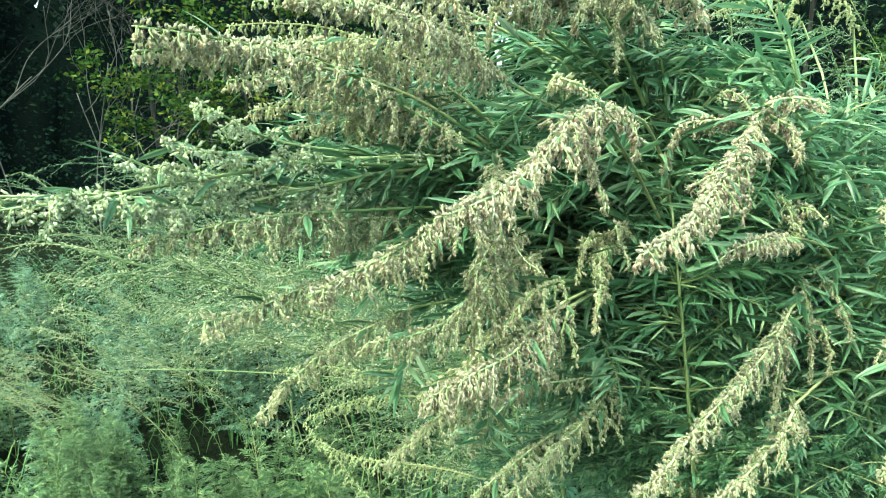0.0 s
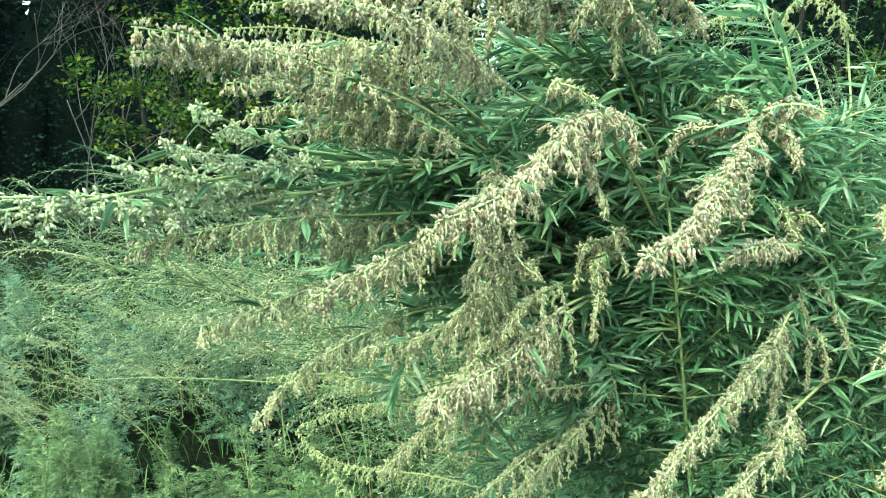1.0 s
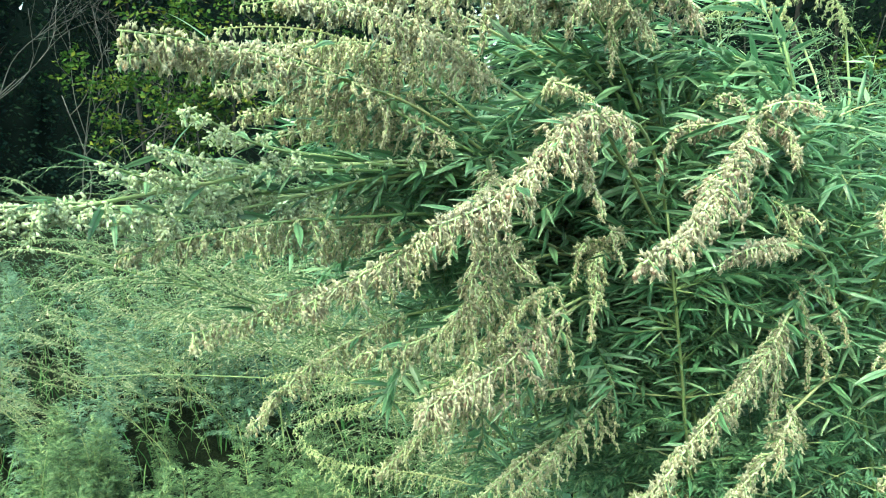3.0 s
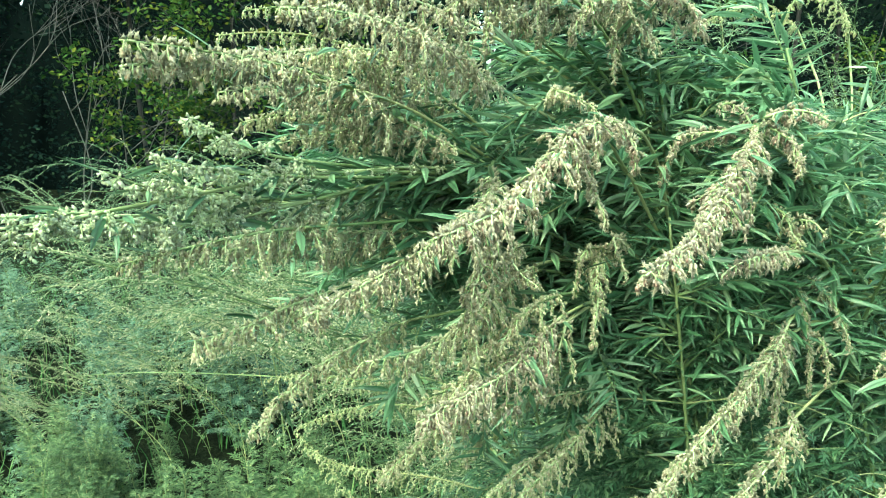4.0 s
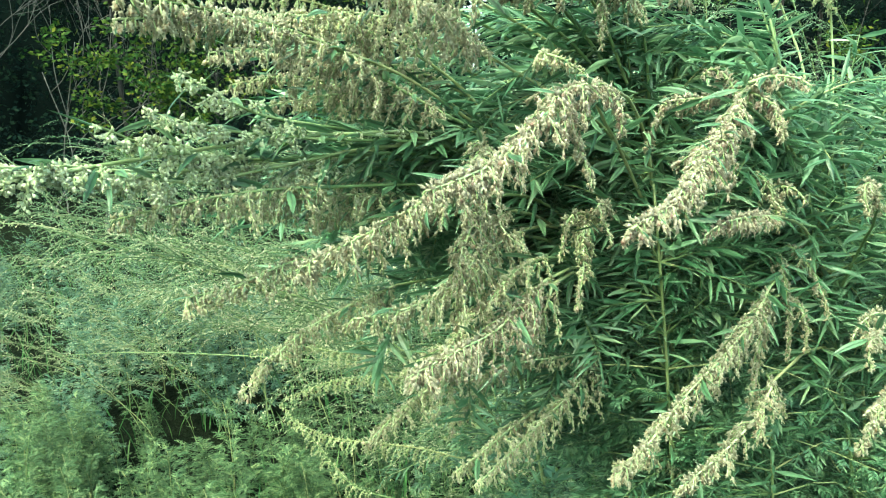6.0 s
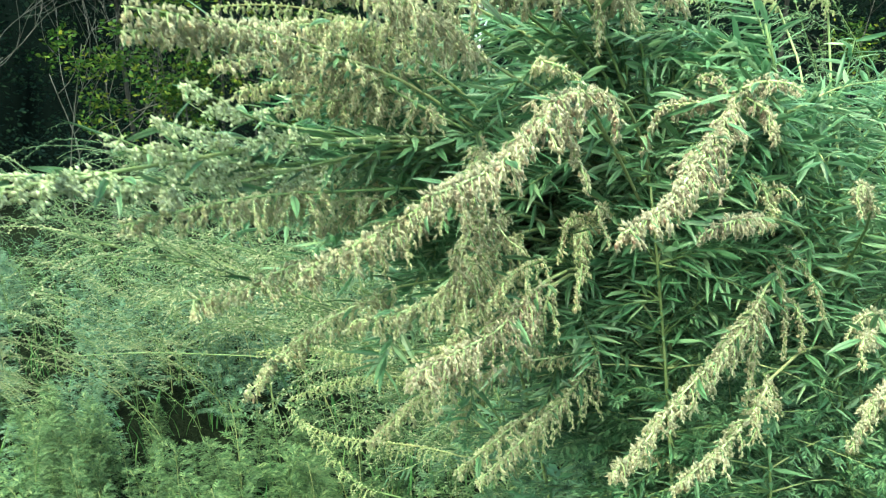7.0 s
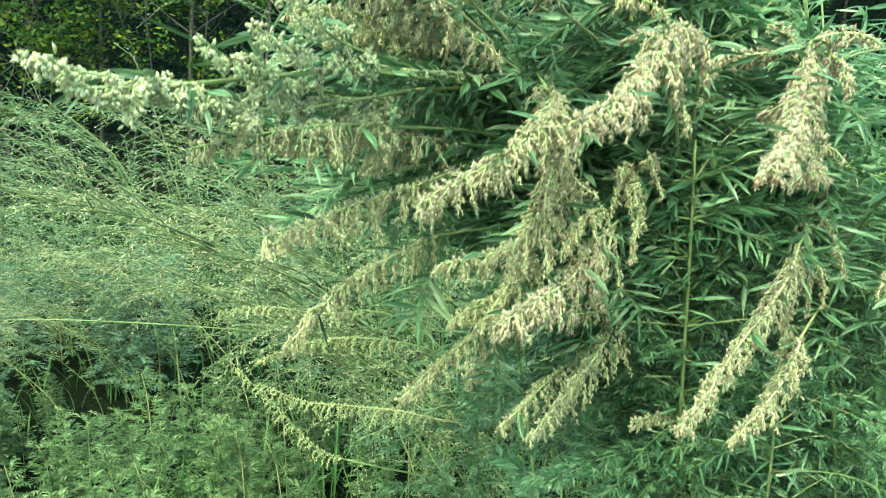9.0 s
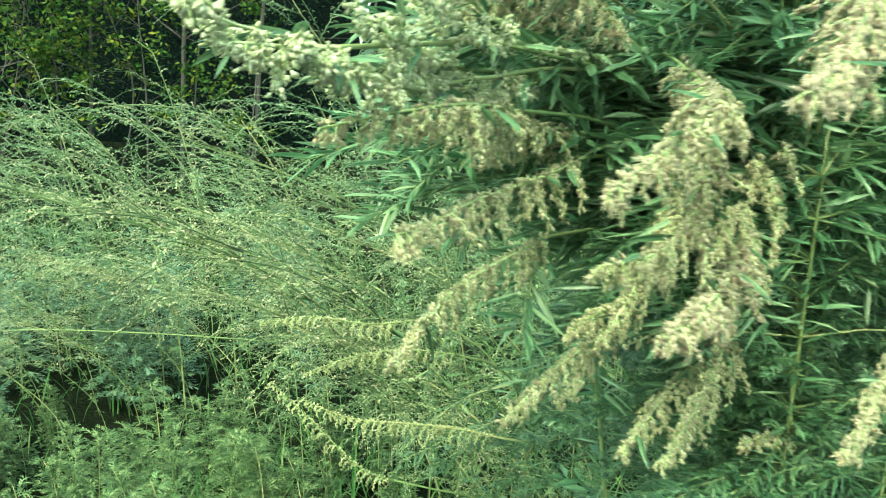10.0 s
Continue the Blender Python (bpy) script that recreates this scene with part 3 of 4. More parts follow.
flower_branch(plant_b, [(0.105, 0.700, 1.613), (0.129, 0.710, 1.591), (0.141, 0.710, 1.564), (0.150, 0.710, 1.537)], 0.024, 1.0, CREAM)
flower_branch(plant_b, [(0.069, 0.900, 1.663), (0.032, 0.820, 1.685), (0.000, 0.760, 1.698), (-0.032, 0.700, 1.708), (-0.080, 0.660, 1.715), (-0.118, 0.620, 1.712)], 0.045, 1.2, CREAM)
flower_branch(plant_b, [(0.059, 0.950, 1.729), (-0.017, 0.880, 1.754), (-0.076, 0.820, 1.760), (-0.119, 0.780, 1.749)], 0.05, 1.2, CREAM)
flower_branch(plant_b, [(0.040, 0.980, 1.683), (-0.030, 0.920, 1.702), (-0.087, 0.870, 1.706), (-0.131, 0.820, 1.696)], 0.05, 1.1, TAN)
flower_branch(plant_b, [(0.101, 0.900, 1.724), (0.067, 0.850, 1.744), (0.051, 0.830, 1.730), (0.045, 0.820, 1.696)], 0.024, 1.0, CREAM)
flower_branch(plant_b, [(0.021, 1.050, 1.672), (-0.068, 1.000, 1.706), (-0.134, 0.950, 1.726), (-0.197, 0.920, 1.729), (-0.246, 0.900, 1.723)], 0.03, .8, FINE)
flower_branch(plant_b, [(0.063, 1.000, 1.713), (-0.065, 0.950, 1.749), (-0.156, 0.920, 1.757), (-0.212, 0.900, 1.750)], 0.032, .8, FINE)
flower_branch(plant_b, [(0.134, 0.900, 1.731), (0.099, 0.840, 1.760), (0.058, 0.780, 1.757), (0.027, 0.740, 1.741), (0.008, 0.720, 1.723)], 0.05, 1.2, CREAM)
flower_branch(plant_b, [(0.250, 1.000, 1.741), (0.230, 0.950, 1.776), (0.206, 0.920, 1.759), (0.193, 0.900, 1.718), (0.189, 0.890, 1.679)], 0.026, 1.1, CREAM)
flower_branch(plant_b, [(0.195, 0.980, 1.753), (0.162, 0.920, 1.784), (0.130, 0.880, 1.778), (0.112, 0.860, 1.745), (0.105, 0.850, 1.714)], 0.036, 1.1, CREAM)
flower_branch(plant_b, [(0.246, 0.950, 1.716), (0.212, 0.900, 1.747), (0.177, 0.860, 1.760), (0.149, 0.840, 1.746), (0.132, 0.830, 1.715)], 0.042, 1.2, CREAM)
flower_branch(plant_b, [(0.194, 0.970, 1.738), (0.169, 0.920, 1.765), (0.142, 0.880, 1.778), (0.127, 0.860, 1.757), (0.121, 0.860, 1.727)], 0.04, 1.1, CREAM)
flower_branch(plant_b, [(0.316, 1.000, 1.734), (0.278, 0.950, 1.769), (0.242, 0.920, 1.781), (0.211, 0.900, 1.763)], 0.034, 1.1, PINK)
flower_branch(plant_b, [(0.094, 0.800, 1.772), (0.033, 0.750, 1.777), (-0.032, 0.720, 1.774), (-0.078, 0.700, 1.758)], 0.05, 1.1, CREAM)
flower_branch(plant_b, [(0.224, 1.000, 1.463), (0.186, 0.930, 1.485), (0.162, 0.890, 1.484), (0.154, 0.880, 1.462), (0.151, 0.880, 1.441)], 0.018, 1.1, TAN)
flower_branch(plant_b, [(0.211, 0.980, 1.474), (0.181, 0.900, 1.472), (0.174, 0.860, 1.432), (0.167, 0.850, 1.390)], 0.026, 1.0, TAN)
flower_branch(plant_b, [(0.226, 0.950, 1.485), (0.197, 0.900, 1.500), (0.205, 0.890, 1.474), (0.210, 0.880, 1.455)], 0.014, .9, CREAM)
flower_branch(plant_b, [(0.134, 0.850, 1.659), (0.114, 0.800, 1.660), (0.129, 0.780, 1.654), (0.152, 0.780, 1.640)], 0.018, 1.0, TAN)
flower_branch(plant_c, [(0.326, 0.820, 1.633), (0.284, 0.750, 1.589), (0.243, 0.690, 1.558), (0.200, 0.630, 1.529), (0.156, 0.580, 1.514)], 0.044, 1.5, PINK)
flower_branch(plant_c, [(0.326, 0.820, 1.633), (0.344, 0.800, 1.640), (0.360, 0.780, 1.638), (0.373, 0.770, 1.629)], 0.016, 1.1, PINK)
flower_branch(plant_c, [(0.323, 0.820, 1.628), (0.337, 0.800, 1.619), (0.349, 0.790, 1.605), (0.353, 0.780, 1.581)], 0.022, 1.1, PINK)
flower_branch(plant_c, [(0.325, 0.850, 1.625), (0.303, 0.880, 1.620), (0.264, 0.880, 1.615), (0.252, 0.880, 1.595), (0.242, 0.880, 1.564)], 0.022, 1.1, PINK)
flower_branch(plant_c, [(0.328, 0.840, 1.618), (0.314, 0.840, 1.640), (0.298, 0.840, 1.649), (0.289, 0.840, 1.643)], 0.016, 1.0, PINK)
flower_branch(plant_c, [(0.378, 0.850, 1.493), (0.307, 0.750, 1.503), (0.273, 0.720, 1.499), (0.256, 0.710, 1.490)], 0.02, 1.0, PINK)
flower_branch(plant_c, [(0.380, 0.920, 1.532), (0.386, 0.900, 1.530), (0.394, 0.890, 1.508), (0.398, 0.880, 1.478)], 0.024, 1.0, TAN)
flower_branch(plant_c, [(0.399, 0.920, 1.518), (0.411, 0.900, 1.521), (0.420, 0.890, 1.518), (0.428, 0.880, 1.505)], 0.014, .8, CREAM)
flower_branch(plant_c, [(0.522, 0.900, 1.492), (0.488, 0.860, 1.528), (0.471, 0.840, 1.524), (0.471, 0.830, 1.503)], 0.018, 1.0, CREAM)
flower_branch(plant_c, [(0.587, 1.350, 1.777), (0.508, 1.300, 1.816), (0.449, 1.290, 1.806), (0.398, 1.270, 1.782)], 0.032, .9, FINE)
flower_branch(plant_c, [(0.665, 1.350, 1.767), (0.619, 1.300, 1.816), (0.554, 1.280, 1.827), (0.520, 1.260, 1.794)], 0.032, .9, FINE)
flower_branch(plant_d, [(0.062, 0.860, 1.459), (0.031, 0.770, 1.434), (-0.005, 0.730, 1.421), (-0.033, 0.710, 1.416), (-0.066, 0.700, 1.412)], 0.052, 1.2, TAN)
flower_branch(plant_d, [(-0.025, 0.950, 1.398), (-0.080, 0.900, 1.383), (-0.137, 0.875, 1.356), (-0.176, 0.845, 1.324), (-0.205, 0.830, 1.291)], 0.042, 1.2, TAN)
flower_branch(plant_d, [(0.067, 0.850, 1.513), (0.049, 0.780, 1.498), (0.035, 0.750, 1.468), (0.029, 0.740, 1.429)], 0.04, 1.1, CREAM)
flower_branch(plant_d, [(0.090, 0.880, 1.496), (0.074, 0.820, 1.492), (0.084, 0.800, 1.476), (0.099, 0.790, 1.466)], 0.02, 1.0, CREAM)
flower_branch(plant_d, [(0.138, 0.840, 1.430), (0.101, 0.800, 1.407), (0.071, 0.764, 1.386), (0.029, 0.720, 1.376), (-0.017, 0.685, 1.361)], 0.06, 1.4, PINK)
flower_branch(plant_d, [(0.075, 1.000, 1.283), (0.005, 0.950, 1.261), (-0.042, 0.930, 1.229), (-0.072, 0.920, 1.200)], 0.046, 1.2, TAN)
flower_branch(plant_d, [(0.138, 0.840, 1.423), (0.131, 0.830, 1.399), (0.120, 0.820, 1.375), (0.118, 0.820, 1.349)], 0.04, 1.0, TAN)
flower_branch(plant_e, [(0.425, 0.940, 1.410), (0.378, 0.880, 1.371), (0.336, 0.845, 1.340), (0.274, 0.800, 1.301), (0.236, 0.770, 1.269), (0.192, 0.740, 1.241)], 0.048, 1.4, CREAM)
flower_branch(plant_e, [(0.419, 0.900, 1.301), (0.384, 0.860, 1.265), (0.326, 0.810, 1.237), (0.269, 0.770, 1.216)], 0.044, 1.2, CREAM)
flower_branch(plant_e, [(0.407, 0.920, 1.390), (0.396, 0.900, 1.344), (0.388, 0.890, 1.297), (0.381, 0.880, 1.261)], 0.02, .9, CREAM)
flower_branch(plant_e, [(0.445, 1.000, 1.432), (0.437, 0.960, 1.425), (0.450, 0.950, 1.367), (0.448, 0.940, 1.306)], 0.018, 1.0, CREAM)
flower_branch(plant_e, [(0.459, 1.000, 1.440), (0.469, 0.970, 1.430), (0.489, 0.960, 1.395), (0.501, 0.950, 1.356)], 0.018, 1.0, CREAM)
flower_branch(plant_e, [(0.466, 0.980, 1.375), (0.469, 0.960, 1.364), (0.474, 0.950, 1.337), (0.474, 0.950, 1.314)], 0.014, 1.0, CREAM)
flower_branch(plant_e, [(0.426, 0.950, 1.283), (0.430, 0.930, 1.271), (0.441, 0.930, 1.249), (0.447, 0.930, 1.233)], 0.014, 1.0, CREAM)
flower_branch(plant_e, [(0.534, 0.900, 1.351), (0.472, 0.800, 1.368), (0.465, 0.790, 1.354), (0.465, 0.780, 1.342)], 0.018, .9, CREAM)
flower_branch(plant_e, [(0.508, 0.800, 1.315), (0.447, 0.720, 1.329), (0.423, 0.700, 1.313), (0.403, 0.680, 1.296)], 0.024, 1.2, CREAM)
flower_branch(plant_e, [(0.576, 0.950, 1.352), (0.532, 0.900, 1.373), (0.502, 0.880, 1.364), (0.488, 0.870, 1.346)], 0.02, .9, CREAM)
flower_branch(plant_d, [(0.134, 0.860, 1.445), (0.103, 0.820, 1.441), (0.081, 0.790, 1.432), (0.065, 0.780, 1.412)], 0.042, 1.1, TAN)
flower_branch(plant_d, [(0.077, 0.950, 1.353), (0.047, 0.920, 1.332), (0.011, 0.900, 1.323), (-0.024, 0.880, 1.309)], 0.042, 1.0, TAN)
flower_branch(plant_d, [(0.120, 0.920, 1.470), (0.075, 0.860, 1.455), (0.045, 0.820, 1.420), (0.030, 0.800, 1.385)], 0.045, 1.1, TAN)
flower_branch(plant_d, [(0.100, 0.950, 1.400), (0.060, 0.900, 1.375), (0.030, 0.870, 1.345), (0.000, 0.850, 1.310)], 0.045, 1.1, TAN)
flower_branch(plant_f, [(0.240, 1.050, 1.292), (0.195, 0.970, 1.262), (0.130, 0.890, 1.232), (0.062, 0.820, 1.199)], 0.046, 1.1, TAN)
flower_branch(plant_f, [(0.192, 1.000, 1.243), (0.124, 0.950, 1.222), (0.067, 0.890, 1.202), (0.034, 0.860, 1.190)], 0.04, 1.0, TAN)
flower_branch(plant_f, [(0.458, 1.150, 1.084), (0.380, 1.080, 1.115), (0.314, 1.030, 1.134), (0.250, 1.000, 1.135)], 0.036, 1.0, TAN)
flower_branch(plant_f, [(0.142, 1.100, 1.277), (0.090, 1.080, 1.240), (0.056, 1.060, 1.204), (0.031, 1.050, 1.165)], 0.036, .9, TAN)
flower_branch(plant_f, [(0.253, 1.150, 1.297), (0.239, 1.100, 1.276), (0.236, 1.080, 1.239), (0.233, 1.080, 1.213)], 0.016, .8, TAN)
flower_branch(plant_f, [(0.222, 1.000, 1.291), (0.159, 0.950, 1.301), (0.105, 0.930, 1.299), (0.054, 0.920, 1.283)], 0.018, .8, TAN)
flower_branch(plant_g, [(0.078, 1.400, 0.966), (-0.009, 1.440, 0.972), (-0.099, 1.470, 0.971), (-0.195, 1.520, 0.962), (-0.282, 1.560, 0.983)], 0.042, .9, FINE)
flower_branch(plant_g, [(-0.080, 1.550, 0.816), (-0.168, 1.600, 0.830), (-0.254, 1.700, 0.879), (-0.347, 1.800, 0.930)], 0.034, .8, FINE)
flower_branch(plant_g, [(0.015, 1.500, 1.084), (-0.099, 1.500, 1.096), (-0.190, 1.500, 1.084), (-0.282, 1.500, 1.049)], 0.036, .8, FINE)
flower_branch(plant_g, [(-0.056, 1.600, 1.124), (-0.160, 1.550, 1.128), (-0.264, 1.550, 1.140), (-0.358, 1.550, 1.128)], 0.036, .8, FINE)
for one, count, reach, low, high in ((plant_a, 60, 0.26, 0.88, 0.99), (plant_b, 70, 0.34, 0.5, 0.99), (plant_c, 76, 0.34, 0.45, 0.99), (plant_d, 34, 0.26, 0.6, 0.97), (plant_e, 76, 0.36, 0.48, 0.98), (plant_f, 50, 0.34, 0.42, 0.97), (plant_g, 30, 0.3, 0.4, 0.97),
                                     (plant_h, 62, 0.28, 0.88, 0.99), (plant_i, 60, 0.36, 0.46, 0.99), (plant_j, 46, 0.4, 0.4, 0.99), (plant_k, 75, 0.34, 0.5, 0.99), (plant_p, 95, 0.22, 0.66, 0.99), (plant_m, 42, 0.26, 0.5, 0.99), (plant_o, 15, 0.22, 0.5, 0.99), (plant_l, 22, 0.42, 0.4, 0.99)):
    leafy_shoots(one, count, reach, low, high, 0.037 if one in (plant_i, plant_j, plant_l) else 0.043)
leafy_shoots(plant_h, 34, 0.34, 0.88, 0.99, 0.047, (-0.9, -0.35, 0.05), 0.88)
leafy_shoots(plant_a, 34, 0.32, 0.88, 0.99, 0.047, (-0.8, -0.35, 0.05), 0.88)
leafy_shoots(plant_b, 40, 0.26, 0.88, 0.99, 0.047, (-0.5, -0.5, 0.1), 0.88)
leafy_shoots(plant_c, 20, 0.26, 0.90, 0.99, 0.047, (-0.6, -0.5, 0.1), 0.88)
# a few withered yellow leaves on one shoot
spray_end = np.array((0.72, 1.46, 1.37))
spray_start = stem_point(plant_j, spray_end, 0.12)
withered_line, _ = smooth_line([spray_start, (spray_start + spray_end) / 2 + UP * 0.03, spray_end], 8)
withered = Geo()
tube(withered, withered_line - np.array(plant_j.matrix_basis.translation), 0.0016, 0.0007, 5)
withered = part("leafy_shoot", withered.mesh("leafy_shoot", stem_green), plant_j, None, "shoot with withered yellow leaves")
leaves_along(withered, np.array(plant_j.matrix_basis.translation), withered_line, 0.45, 1.0, 0.014, 0.055, YELLOW_LEAVES, 0.3)
for one, fill in FILL.items():
    tagged(part("foliage", fill.mesh("foliage", leaf_fill, smooth=False), one), "dense narrow green leaves", kind="stuff")
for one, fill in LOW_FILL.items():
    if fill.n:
        tagged(part("lower_foliage", fill.mesh("lower_foliage", low_shade_fill, smooth=False), one), "small cut and narrow leaves low on the plant, deep green with shade painted in", kind="stuff")


# ---- weeds behind ----
def plume(geo, pts, drop, slot=0, gap=0.0082, fine=1.0):
    """A feathery flower spray: two ranks of short beaded twigs swept along the branch and nodding at their ends."""
    line, total = smooth_line(pts, 16)
    tube(geo, line[::4 if fine > 1 else 2], 0.0017, 0.0007, 3, 1)
    s, k = 0.06 * total, 0
    while s < total:
        q = s / total
        i = min(15, int(q * 16))
        at = line[i] + (line[i + 1] - line[i]) * (q * 16 - i)
        t = unit(line[i + 1] - line[i])
        _, y, z = frame_of(t)
        out = unit(t * rng.uniform(0.6, 1.1) + (y if k % 2 else -y) * rng.uniform(0.3, 0.8) + z * rng.normal(0.25, 0.3))
        l = drop * (1.15 - 0.8 * q) * rng.uniform(0.6, 1.25)
        steps = max(3, int(l / (0.0052 * fine)))
        p, a = at.copy(), rng.uniform(0, 6.28)
        verts = [p]
        for n in range(steps):
            way = unit(out - UP * (0.05 + 1.5 * (n / steps) ** 1.5) + rng.normal(0, 0.22, 3))
            _, y, z = frame_of(way)
            side = (math.cos(a) * y + math.sin(a) * z) * 0.0017 * fine * rng.uniform(0.6, 1.3)
            p = p + way * l / steps
            verts += [p - way * l / steps * 0.4 - side, p - way * l / steps * 0.4 + side, p]
            a += rng.uniform(0.3, 1.1)
        geo.add(verts, [(3 * n, 3 * n + 1, 3 * n + 3, 3 * n + 2) for n in range(steps)], slot)
        s += gap * rng.uniform(0.6, 1.5)
        k += 1


def far_weed(height, lean, plumes, kind, drop=0.03, plume_mat=None, leaf_mat=None, coarse=1.0):
    """A weed of the meadow: 'plume' flowers in wisps, 'leafy' is all cut leaves. Returns its meshes."""
    stem, foliage, sprays = Geo(), Geo(), Geo()
    top = np.array((lean[0] * height, lean[1] * height, height * 0.92))
    line, _ = smooth_line([(0, 0, -0.03), (0.12 * top[0], 0.12 * top[1], 0.35 * height), (0.5 * top[0], 0.5 * top[1], 0.74 * height), top], 20)
    tube(stem, line, 0.0032, 0.0012, 5)
    leafy = kind == "leafy"
    for i in range(3, 20 if leafy else 15):
        for _ in range(8 if leafy else 4):
            at = line[i] + (line[i + 1] - line[i]) * rng.random()
            out = unit(rng.normal(0, 1, 3) * (1, 1, 0.35) + UP * (0.45 if leafy else 0.2))
            size = (0.075 if leafy else 0.06) * rng.uniform(0.6, 1.2) * (1.2 - 0.6 * i / 20)
            if leafy:
                at = at + out * rng.uniform(0, 0.5) * 0.12 * (1.3 - i / 20)
            if leafy or i < 9:
                feather_leaf(foliage, at, out, size)
            else:
                blade(foliage, at, out, size, size * 0.17, 0.7, -0.2, 3)
    for i in range(plumes):
        q = 0.38 + 0.62 * (i + 0.5) / plumes
        j = min(19, int(q * 20))
        at = line[j]
        out = unit(rng.normal(0, 0.62, 3) * (1, 1, 0.35) + np.array((-1.0, -0.2, 0.0)) + UP * 0.45)
        l = min(0.45, height * rng.uniform(0.24, 0.46))
        plume(sprays, [at, at + out * l * 0.4 + UP * 0.05 * l, at + out * l * 0.8 - UP * l * 0.02, at + out * l * 1.05 - UP * l * 0.22], drop, 0, 0.0082 * coarse, coarse)
    if plumes:
        plume(sprays, [line[12], line[16], line[20]], drop * 0.9)
        return stem.mesh("stem", weed_stem), foliage.mesh("foliage", leaf_mat or far_leaf), sprays.mesh("flower_plume", plume_mat or far_plume, far_leaf)
    return stem.mesh("stem", weed_stem), foliage.mesh("foliage", leaf_mat or far_leaf), None


def weed_thing(meshes, label, group):
    ob = thing("meadow_weed", Matrix(), label, "weed", group)
    part("stem", meshes[0], ob)
    tagged(part("foliage", meshes[1], ob), kind="stuff")
    if meshes[2]:
        tagged(part("flower_plume", meshes[2], ob), kind="stuff")
    return ob


plumed = [weed_thing(far_weed(1.0, (rng.uniform(-0.5, -0.2), rng.uniform(-0.25, 0.1)), 18, "plume", 0.03), "wispy green mugwort with thin flower plumes in the meadow", "wispy meadow weeds") for _ in range(7)]
upright = [weed_thing(far_weed(1.8, (rng.uniform(-0.26, -0.14), rng.uniform(-0.15, 0.1)), 20, "plume", 0.03), "tall wispy mugwort with many thin flower plumes", "tall wispy weeds") for _ in range(4)]
lodged = [weed_thing(far_weed(1.0, (rng.uniform(-1.1, -0.75), rng.uniform(-0.2, 0.1)), 20, "plume", 0.028, pale_plume), "mugwort bent over sideways with long thin flower plumes", "bent meadow weeds") for _ in range(5)]
lying = [weed_thing(far_weed(1.0, (rng.uniform(-1.3, -0.95), rng.uniform(-0.2, 0.1)), 14, "plume", 0.062, pale_plume, None, 1.7), "mugwort lying over sideways with thick pale flower plumes", "lying meadow weeds") for _ in range(3)]
leafy = [weed_thing(far_weed(0.55, (rng.uniform(-0.3, 0.1), rng.uniform(-0.2, 0.1)), 0, "leafy", leaf_mat=blue_leaf if k % 2 else far_leaf), "leafy blue-green young mugwort with cut leaves", "leafy meadow weeds") for k in range(6)]
tall = [weed_thing(far_weed(1.9, (rng.uniform(-0.2, 0.05), rng.uniform(-0.15, 0.1)), 10, "leafy", 0.05), "tall leafy mugwort with a few thin flower plumes", "tall weeds behind the clump") for _ in range(4)]


def canopy(x, y):
    """How tall the weeds stand at a place in the meadow."""
    h = 0.56 + 0.2 * noise.noise((x * 0.9, y * 0.9, 1.0)) + 0.16 * noise.noise((x * 2.6, y * 2.2, 5.0))
    h += 0.55 * math.exp(-((x + 0.35) ** 2 / 0.5 + (y - 2.6) ** 2 / 0.5))
    h += 0.45 * math.exp(-((x - 1.2) ** 2 / 0.8 + (y - 2.6) ** 2 / 0.9))
    h += 0.05 * max(0.0, y - 4.5)
    h -= 0.18 * math.exp(-((x + 1.0) ** 2 / 0.4 + (y - 3.0) ** 2 / 0.3))
    h -= 0.26 * math.exp(-((x + 0.85) ** 2 / 0.16 + (y - 3.5) ** 2 / 0.14))
    return max(0.16, h)


used = set()


def hollow(x, y):
    """Dark hollows in the meadow where hardly anything grows."""
    return ((x + 0.92) / 0.36) ** 2 + ((y - 3.5) / 0.36) ** 2 < 1 or ((x + 2.15) / 0.32) ** 2 + ((y - 4.2) / 0.22) ** 2 < 1


def scatter(sources, spots, base, turn=40):
    for k, (x, y, h) in enumerate(spots):
        src = sources[k % len(sources)]
        m = pose(x, y, 0.0, 0, 0, rng.normal(0, turn))
        s = h / base * rng.uniform(0.85, 1.15)
        if src not in used:
            used.add(src)
            src.matrix_basis = m @ Matrix.Scale(s, 4)
        else:
            ob = copy_thing(src, m)
            ob.scale = (s, s, s)


def meadow_spots(count, x0, x1, y0, y1, scale=1.0, keep=lambda x, y: True):
    spots, tries = [], 0
    while len(spots) < count and tries < 20000:
        tries += 1
        y = y0 + (y1 - y0) * rng.random() ** 1.3
        x = rng.uniform(x0, x1) * (0.5 + 0.5 * y / y1)
        if keep(x, y) and not hollow(x, y) and abs(x) < 0.75 * y + 0.3:
            spots.append((x, y, canopy(x, y) * scale))
    return spots


scatter(plumed, meadow_spots(36, -5.0, 4.0, 2.3, 7.5, 1.0, lambda x, y: not (x < -0.3 and y < 4.6)), 1.0)
scatter(leafy[0::2], [(x, y, min(h, 0.48)) for x, y, h in meadow_spots(58, -2.6, 0.3, 1.9, 3.2, 0.8)], 0.55)
scatter(leafy[1::2], meadow_spots(64, -3.6, -0.2, 3.9, 6.4, 1.15), 0.55)
scatter(lodged, [(0.40, 2.0, 1.1), (0.42, 2.1, 1.2), (0.45, 2.2, 1.2), (0.35, 2.35, 1.25), (0.6, 2.3, 1.25), (0.25, 2.6, 1.25), (0.5, 2.55, 1.3), (0.75, 2.5, 1.3), (0.4, 2.85, 1.35), (0.15, 2.95, 1.25), (0.7, 2.9, 1.4), (0.55, 2.05, 0.95), (0.62, 2.15, 1.0)], 1.0, 12)
